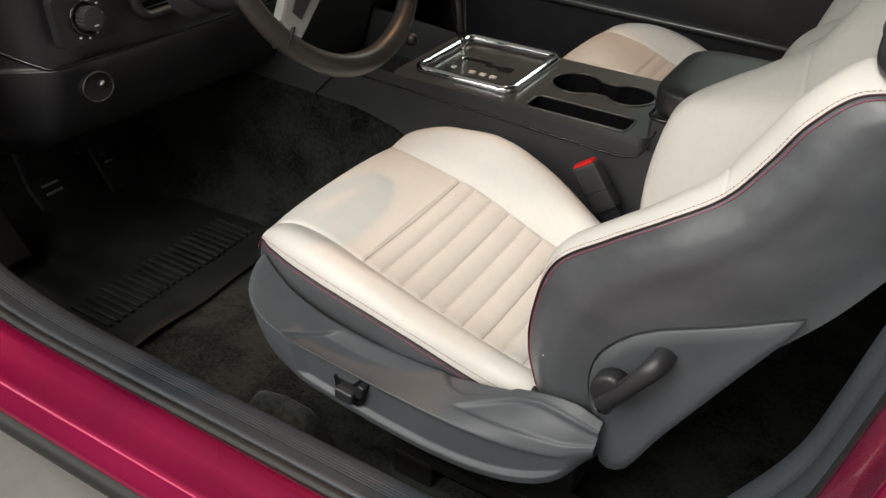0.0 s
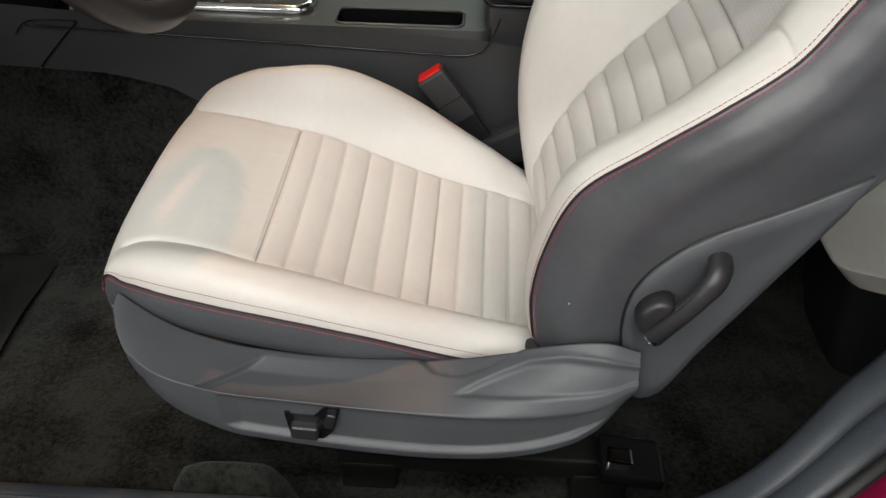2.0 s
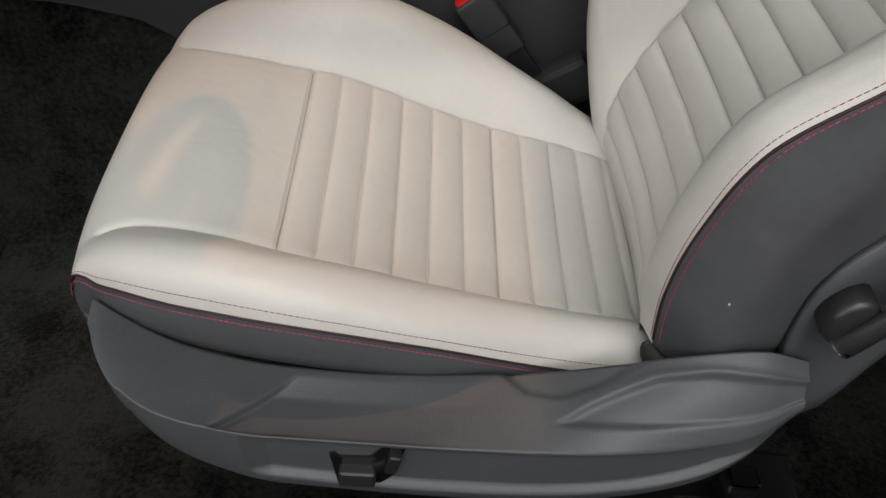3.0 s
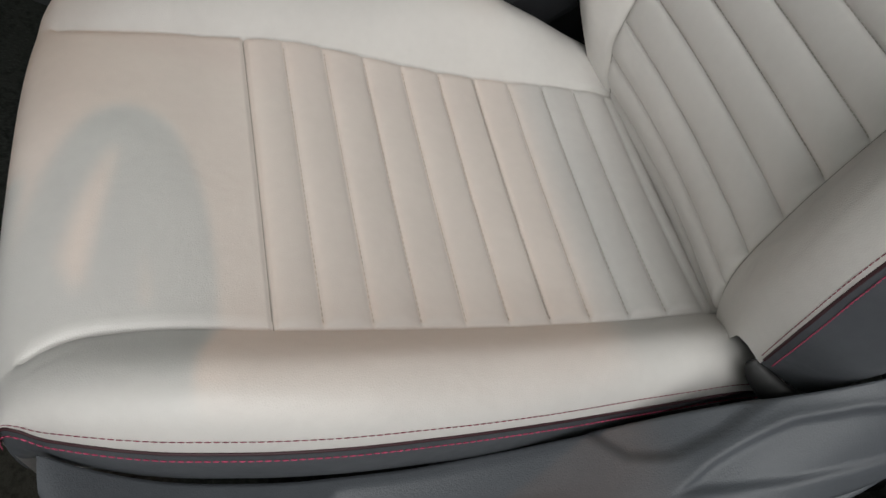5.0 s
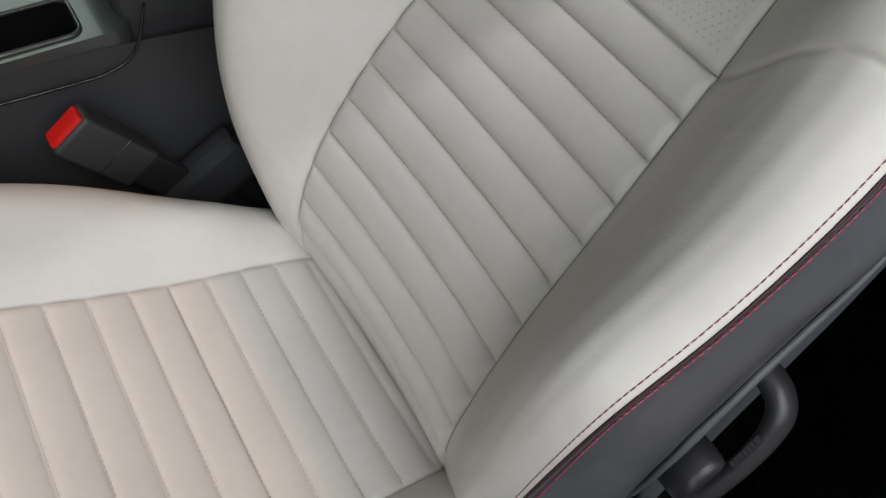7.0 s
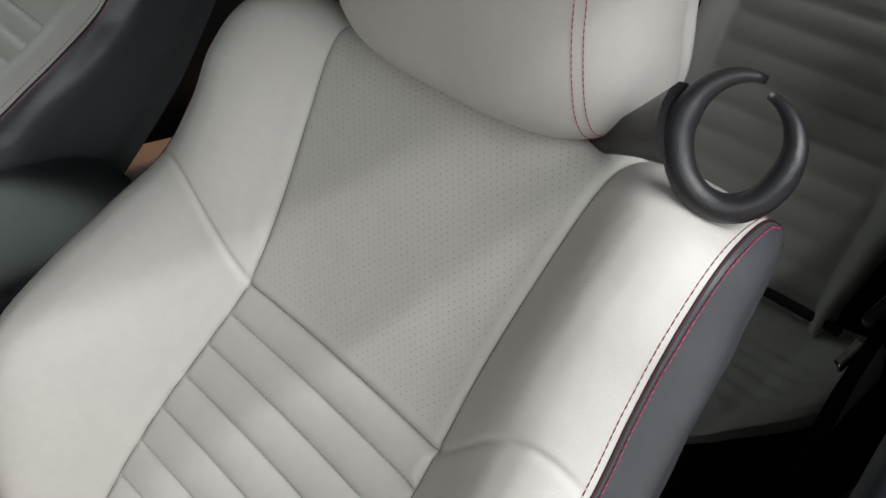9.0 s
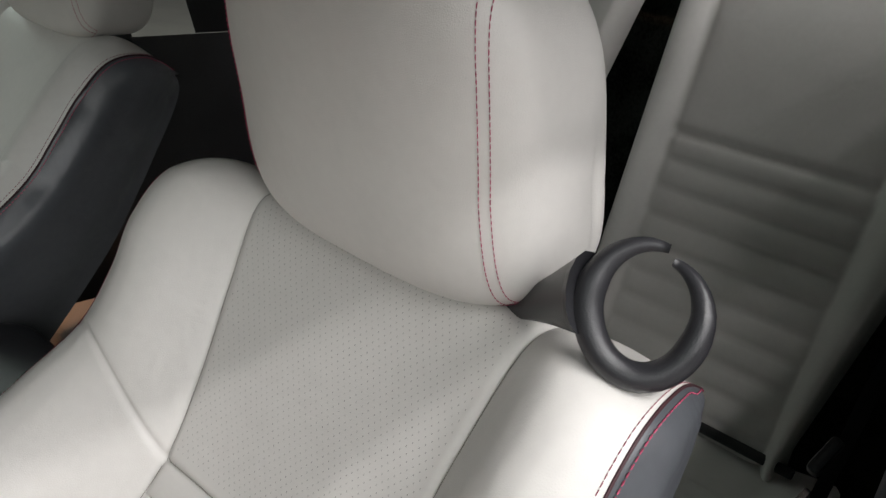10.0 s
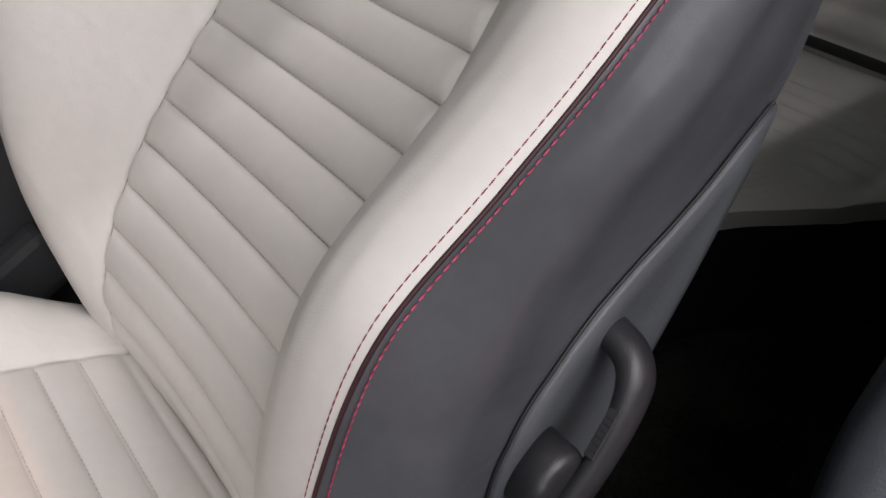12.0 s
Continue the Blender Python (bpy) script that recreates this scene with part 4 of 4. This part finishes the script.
# pedals
for nm, y, z, w in (("brake_pedal", -0.06, 0.405, 0.085), ("accelerator_pedal", 0.075, 0.415, 0.05), ("foot_rest", -0.20, 0.37, 0.08)):
    ped = thing(nm, "black rubber " + nm.replace("_", " ") + " in the dark footwell", "pedal")
    m = pose(-0.70, y, z, 0, 55, 0)
    from_bm("pad", rbox((0.062 if nm == "brake_pedal" else 0.13, w, 0.012), 0.004, 2, m), RUBBER, ped)
    from_bm("arm", rbox((0.30, 0.014, 0.014), 0.003, 1, m @ pose(-0.18, 0, -0.02, 0, 20, 0)), DARK, ped)
    if nm != "foot_rest":
        for k in (-0.012, 0.006):
            from_bm("steel_strip", rbox((0.007, w * 0.45, 0.003), 0.001, 1, m @ pose(k, 0, 0.0068)), CHROME, ped)

# ---------------------------------------------------------------- floor, mat, sill, door opening
def floor_fn(i, j):
    x = -1.05 + 2.0 * i / 200
    y = -0.372 + 1.60 * j / 160
    z = 0.262 + 0.008 * noise.noise((x * 6, y * 6, 0)) + 0.003 * noise.noise((x * 22, y * 22, 3)) + 0.0022 * noise.noise((x * 50, y * 50, 7))
    z += 0.30 * max(0, (-0.62 - x) / 0.43) ** 1.3
    edge = max(0, (-0.300 - y) / 0.072)
    z += 0.19 * edge ** 1.6
    z += 0.195 * math.exp(-((x - 0.125) / 0.075) ** 6) * gauss(y + 0.308, 0.045) + 0.130 * math.exp(-((x - 0.33) / 0.12) ** 6) * gauss(y + 0.325, 0.035)
    z += 0.06 * gauss(y - 0.425, 0.16)
    return Vector((x, y, z))


fl = tagged(part("floor", *grid(201, 161, floor_fn), CARPET), "dark charcoal carpet on the cabin floor", "carpet", kind="structure")

mat_thing = thing("floor_mat", "black rubber mat with raised ribs in the footwell", "floor mat")


def mat_z(x):
    return 0.277 + 0.30 * max(0, (-0.64 - x) / 0.43) ** 1.3


part("sheet", *grid(40, 24, lambda i, j: Vector((-0.92 + 0.60 * i / 39, -0.235 + 0.45 * j / 23, mat_z(-0.92 + 0.60 * i / 39) + 0.004 * math.sin(i * 0.35) * math.sin(j * 0.5)))), MAT, mat_thing)
for k in range(23):
    y = -0.200 + 0.0172 * k
    from_bm("rib", rbox((0.105, 0.0085, 0.007), 0.003, 2, pose(-0.452, y, mat_z(-0.45) + 0.005)), MAT, mat_thing)

OPENING = [(-0.560, 0.950), (-0.545, 0.800), (-0.515, 0.690), (-0.460, 0.610), (-0.390, 0.562), (-0.300, 0.530), (-0.17, 0.515), (0.1, 0.515), (0.35, 0.515),
           (0.48, 0.517), (0.575, 0.525), (0.645, 0.548), (0.700, 0.592), (0.740, 0.660), (0.770, 0.730), (0.785, 0.800), (0.797, 0.870), (0.815, 0.960), (0.840, 1.080), (0.860, 1.280)]


def opening_sweep(profile, n=150, t0=0, t1=None, rise=None):
    """Carries a section (y, height over the opening's edge) round the door opening; rise adds to the heights up the pillar."""
    rise = rise or [0.0] * len(profile)
    top = len(OPENING) - 1 if t1 is None else t1
    pts = [cr(OPENING, t0 + (top - t0) * k / (n - 1)) for k in range(n)]
    nor, lean, grow = [], [], []
    for k in range(n):
        d = pts[min(k + 1, n - 1)] - pts[max(k - 1, 0)]
        d /= np.hypot(*d)
        nor.append((-d[1], d[0]))
        u = min(1.0, max(0.0, (t0 + (top - t0) * k / (n - 1) - 9.3) / 3.4))
        grow.append(u * u * (3 - 2 * u))
        lean.append(0.053 * u * u * (3 - 2 * u))                 # the pillar stands further in than the sill
    def place(i, j):
        h = profile[j][1] + rise[j] * grow[i]
        return Vector((pts[i][0] + nor[i][0] * h, profile[j][0] + lean[i], pts[i][1] + nor[i][1] * h))
    return grid(n, len(profile), place)


trim_prof = [(-0.352, -0.090), (-0.366, -0.040), (-0.372, -0.020), (-0.376, -0.012), (-0.382, -0.007), (-0.390, -0.003), (-0.3945, -0.001)]
for k in range(5):
    y, z = -0.396 - 0.0052 * k, 0.0002 + 0.0022 * k
    trim_prof += [(y, z - 0.0012), (y - 0.0012, z - 0.0010), (y - 0.0018, z + 0.0010), (y - 0.0042, z + 0.0020)]
trim_prof += [(-0.424, 0.0120), (-0.434, 0.0165), (-0.441, 0.018), (-0.443, 0.010)]
tagged(part("door_sill", *opening_sweep(trim_prof, t1=9.6), SILLPL), "grey ribbed plastic sill trim along the door opening", "sill trim", kind="structure")
pillar_prof = [(-0.352, -0.090), (-0.358, -0.050), (-0.366, -0.018), (-0.374, -0.004), (-0.384, 0.001), (-0.396, 0.003), (-0.406, 0.006), (-0.409, 0.005), (-0.412, 0.008), (-0.420, 0.012), (-0.434, 0.018), (-0.441, 0.018), (-0.443, 0.010)]
pillar_rise = [0.0, 0.020, 0.030, 0.034, 0.034, 0.030, 0.023, 0.017, 0.017, 0.014, 0.005, 0.0, 0.0]
tagged(part("pillar_trim", *opening_sweep(pillar_prof, t0=9.6, rise=pillar_rise), SILLPL), "smooth dark grey plastic trim up the door pillar", "pillar trim", kind="structure")
tagged(part("door_seal", *opening_sweep([(-0.441, 0.004), (-0.443, 0.015), (-0.448, 0.021), (-0.454, 0.021), (-0.459, 0.014), (-0.460, 0.000)]), RUBBER), "black rubber seal round the door opening", "seal", kind="structure")
pink_prof = [(-0.457, 0.006), (-0.460, 0.018), (-0.466, 0.021), (-0.478, 0.020), (-0.492, 0.013), (-0.506, 0.009), (-0.522, 0.007), (-0.529, 0.006), (-0.531, 0.003), (-0.533, 0.000), (-0.544, -0.014), (-0.547, -0.019), (-0.548, -0.028)]
car_body = thing("car_body", "metallic magenta car body round the open door", "car")
part("door_frame", *opening_sweep(pink_prof, t0=0), PINK, car_body, "metallic magenta rocker and door jamb")
part("rocker_seal", *opening_sweep([(-0.546, -0.022), (-0.553, -0.024), (-0.559, -0.034), (-0.556, -0.048), (-0.545, -0.056)], t0=3, t1=10), RUBBER, car_body)
from_bm("rocker", rbox((2.6, 0.07, 0.09), 0.03, 3, pose(-0.1, -0.475, 0.440)), PINK, car_body)
# outer skin behind the door opening
part("quarter_panel", *grid(24, 12, lambda i, j: Vector((cr(OPENING, 9.5 + 6.0 * i / 23)[0] + 0.02 + 1.4 * j / 11 * (1 - 0.15 * i / 23), -0.482 - 0.04 * math.sin(j / 11 * 3), cr(OPENING, 9.5 + 6.0 * i / 23)[1] - 0.016))), PINK, car_body)
part("roof", *grid(14, 14, lambda i, j: Vector((0.15 + 1.35 * i / 13, -0.32 + 1.49 * j / 13, 1.385 + (0.05 * math.sin(math.pi * i / 13) + 0.03) * math.sin(math.pi * j / 13)))), PINK, car_body)
part("roof_rail", *tube([(x, -0.335, 1.362) for x in np.linspace(0.10, 1.4, 12)], 0.024, 10), DARK, car_body)
part("headliner", *grid(14, 14, lambda i, j: Vector((0.15 + 1.35 * i / 13, -0.32 + 1.49 * j / 13, 1.360 + (0.05 * math.sin(math.pi * i / 13) + 0.03) * math.sin(math.pi * j / 13)))), HEADLINER, car_body)
striker = part("door_striker", *tube(smooth_path([(0.802, -0.418, 0.764), (0.775, -0.420, 0.764), (0.765, -0.421, 0.756), (0.763, -0.422, 0.742), (0.766, -0.423, 0.726), (0.776, -0.424, 0.718), (0.802, -0.425, 0.718)], 20), 0.0045, 10, up=(0, 1, 0)), CHROME, car_body, "chrome door striker loop")
# far side of the cabin
part("far_wall", *grid(20, 10, lambda i, j: Vector((-0.95 + 2.6 * i / 19, 1.20 - 0.05 * math.sin(j / 9 * 3), 0.20 + 0.72 * j / 9))), DARK, car_body)
part("far_rail", *tube([(x, 1.145, 0.580 - 0.02 * x) for x in np.linspace(-0.5, 0.9, 20)], 0.010, 10), SILVER, car_body, "glossy grey rail along the far door")
part("bulkhead", *grid(8, 12, lambda i, j: Vector((-1.06 - 0.10 * i / 7, -0.42 + 1.65 * j / 11, 0.15 + 0.95 * i / 7))), CARPET, car_body)
part("rear_shelf", *grid(8, 12, lambda i, j: Vector((1.68 + 0.34 * i / 7, -0.42 + 1.65 * j / 11, 1.175 + 0.02 * i / 7))), CARPET, car_body)
for y in (-0.36, 1.20):
    part("windscreen_pillar", *tube([(-0.95, y, 0.98), (0.15, y * 0.94 + 0.02, 1.37)], 0.035, 10, up=(0, 1, 0)), DARK, car_body)
    # unseen pillar, widened to keep lamp light off the rear bench
    part("rear_pillar", *grid(10, 8, lambda i, j: Vector((1.29 + 0.51 * j / 7 - 0.18 * i / 9, y + (0.06 if y < 0 else -0.06) * i / 9, 0.92 + 0.46 * i / 9))), DARK, car_body)
part("centre_pillar", *grid(14, 7, lambda i, j: Vector((0.815 + 0.06 * i / 13 + 0.14 * j / 6, -0.345 + 0.04 * i / 13, 0.52 + 0.85 * i / 13))), DARK, car_body)
# the unseen upper part of this trim is raised to block lamp light
part("rear_side_trim", *grid(24, 26, lambda i, j: Vector((0.82 + 1.15 * i / 23, -0.318 + 0.12 * math.sin(math.pi * min(1, i / 14)) * max(0, 1 - abs(j / 25 - 0.20) * 3.6) ** 0.7, 0.20 + 0.88 * j / 25))), DARK, car_body)
part("rear_wall", *grid(10, 12, lambda i, j: Vector((1.73 + 0.03 * i / 9, -0.40 + 1.62 * j / 11, 0.20 + 1.00 * i / 9))), CARPET, car_body)
part("rear_floor", *grid(8, 12, lambda i, j: Vector((0.94 + 0.81 * i / 7, -0.40 + 1.62 * j / 11, 0.262))), CARPET, car_body)

# ---------------------------------------------------------------- rear seat
rear_seat = thing("rear_bench", "cream leather rear bucket seat in the shade behind", "car seat")
RY = 0.085


def rear_back(i, j):
    s, u = i / 110, -1 + 2 * j / 60
    z = 0.465 + 0.72 * s
    x = 1.500 + 0.24 * (z - 0.5)
    yin, yout = 0.334 - 0.02 * (z - 0.70), -0.069 - 0.21 * max(0, z - 0.52)
    y = float(np.interp(u, [-1, -0.55, 0.70, 1], [yout, -0.041 - 0.05 * max(0, z - 0.58), yin - 0.060, yin]))
    seam = min(abs(u + 0.55), abs(u - 0.70)) * 0.17
    side_d = max(0, (-0.55 - u) / 0.45, (u - 0.70) / 0.30)
    d = 0.026 * math.sin(math.pi * min(1, side_d) * 0.75) - 0.05 * max(0, side_d - 0.85) / 0.15
    d -= 0.005 * gauss(seam, 0.004)
    if side_d <= 0 and z < 0.920:
        k = (0.920 - z) % 0.045
        k = min(k, 0.045 - k)
        d += 0.012 * (math.sqrt(max(0, 1 - (1 - k / 0.0225) ** 2)) - 0.7) * min(1, seam / 0.008)
    d -= 0.007 * gauss(z - 0.920, 0.007) * (1 if side_d <= 0 else 0)
    return Vector((x - d, y, z))


def rear_cush(i, j):
    s, u = i / 80, -1 + 2 * j / 60
    a = abs(u)
    half = 0.245
    y = RY + u * half
    xf = lut([(-0.160, 1.420), (-0.145, 1.340), (-0.090, 1.233), (-0.036, 1.136), (0.000, 1.085), (0.022, 1.010), (0.034, 0.905), (0.050, 0.864), (0.10, 0.860), (0.20, 0.860), (0.30, 0.885)], y)
    if s < 0.15:
        k = s / 0.15
        low = 0.432
        x, z = xf + 0.03 * (1 - math.sin(k * math.pi / 2)) - 0.012, low + (0.464 - low) * math.sin(k * math.pi / 2)
    else:
        k = (s - 0.15) / 0.85
        x, z = xf - 0.012 + (1.535 - xf) * k, 0.464 + 0.010 * math.sin(k * 3.5) + 0.030 * k ** 2
    z += 0.016 * max(0, (a - 0.62) / 0.38) ** 0.8 * (1 - max(0, (a - 0.9) / 0.1) ** 2) * min(1, s * 4) - 0.04 * max(0, (a - 0.95) / 0.05) ** 2
    z -= 0.004 * gauss((a - 0.62) * half, 0.004)
    inside = min(1.0, max(0.0, (x - xf - 0.045) / 0.02))
    if a < 0.80 and 1.02 < x < 1.394:
        k = (x - 1.02) % 0.034
        k = min(k, 0.034 - k)
        z += 0.012 * (math.sqrt(max(0, 1 - (1 - k / 0.017) ** 2)) - 0.7) * inside
    return Vector((x, y, z))


part("backrest", *grid(111, 61, rear_back), CREAM, rear_seat, "cream ribbed rear backrest")
rc = part("cushion", *grid(81, 61, rear_cush), CREAM, rear_seat, "cream ribbed rear cushion")
part("base", *grid(8, 61, lambda i, j: rear_cush(0, j) + Vector((0.004 + 0.02 * i / 7, 0, -0.18 * i / 7))), GLOSSLEATHER, rear_seat, "black leather front of the rear seat")
base_fold = [rear_cush(0, 14) + Vector((0.002 + 0.02 * k / 9, -0.002, -0.004 - 0.17 * k / 9)) for k in range(10)]
part("base_fold", *tube(base_fold, 0.0022, 6, up=(0, 1, 0)), GLOSSLEATHER, rear_seat)
# black tube stands in for shade in the crease below the rear backrest
part("gap", *tube([(1.492, y, 0.506) for y in np.linspace(-0.09, 0.33, 12)], 0.0085, 8), RUBBER, rear_seat)
from_bm("centre_cushion", rbox((0.66, 0.16, 0.075), 0.022, 3, pose(1.205, 0.385, 0.428)), CREAM, rear_seat, "cream cushion between the rear seats")
far_rear = copy_thing(rear_seat, Matrix.Translation((0, 0.60, 0)))
card = from_bm("cardboard_strip", rbox((0.012, 0.08, 0.26), 0.002, 1, pose(0.735, 0.290, 0.820, 0, 26, 0)), BROWN)
tagged(card, "brown cardboard strip stuck between seat and console", "cardboard")
belt = thing("rear_belt", "black rear seat belt with a steel tongue", "seat belt")
bp = smooth_path([(1.330, -0.215, 0.960), (1.235, -0.205, 0.850), (1.190, -0.203, 0.770), (1.145, -0.202, 0.710), (1.115, -0.202, 0.660), (1.085, -0.205, 0.580)], 30)
part("strap", *grid(30, 3, lambda i, j: Vector((bp[i][0] + 0.034 * (j / 2 - 0.5), bp[i][1] - 0.012 * j / 2 + 0.002 * (j % 2), bp[i][2] + 0.012 * j / 2))), RUBBER, belt)
from_bm("tongue", rbox((0.050, 0.010, 0.036), 0.003, 2, pose(1.135, -0.196, 0.710, 20, 40, 10)), CHROME, belt, "steel tongue")
from_bm("tongue_cover", rbox((0.034, 0.014, 0.044), 0.005, 2, pose(1.175, -0.197, 0.752, 20, 40, 10)), DARK, belt)

# ---------------------------------------------------------------- the hall round the car
tagged(part("ground", *grid(25, 25, lambda i, j: Vector((-12 + i, -12 + j, 0.08))), FLOORCON), "smooth grey concrete floor of the hall", "floor", kind="structure")
for nm, (a, b) in {"wall_north": ((-12, 12), (12, 12)), "wall_south": ((-12, -12), (12, -12)), "wall_west": ((-12, -12), (-12, 12)), "wall_east": ((12, -12), (12, 12))}.items():
    ax, ay = (b[0] - a[0]), (b[1] - a[1])
    tagged(from_bm(nm, rbox((24 if ax else 0.2, 24 if ay else 0.2, 5.0), 0.01, 1, pose((a[0] + b[0]) / 2, (a[1] + b[1]) / 2, 2.58)), HALLWALL), "plain pale wall of the hall", "wall", kind="structure")
tagged(from_bm("ceiling", rbox((24, 24, 0.2), 0.01, 1, pose(0, 0, 5.15)), HALLWALL), "plain pale ceiling of the hall", "ceiling", kind="structure")
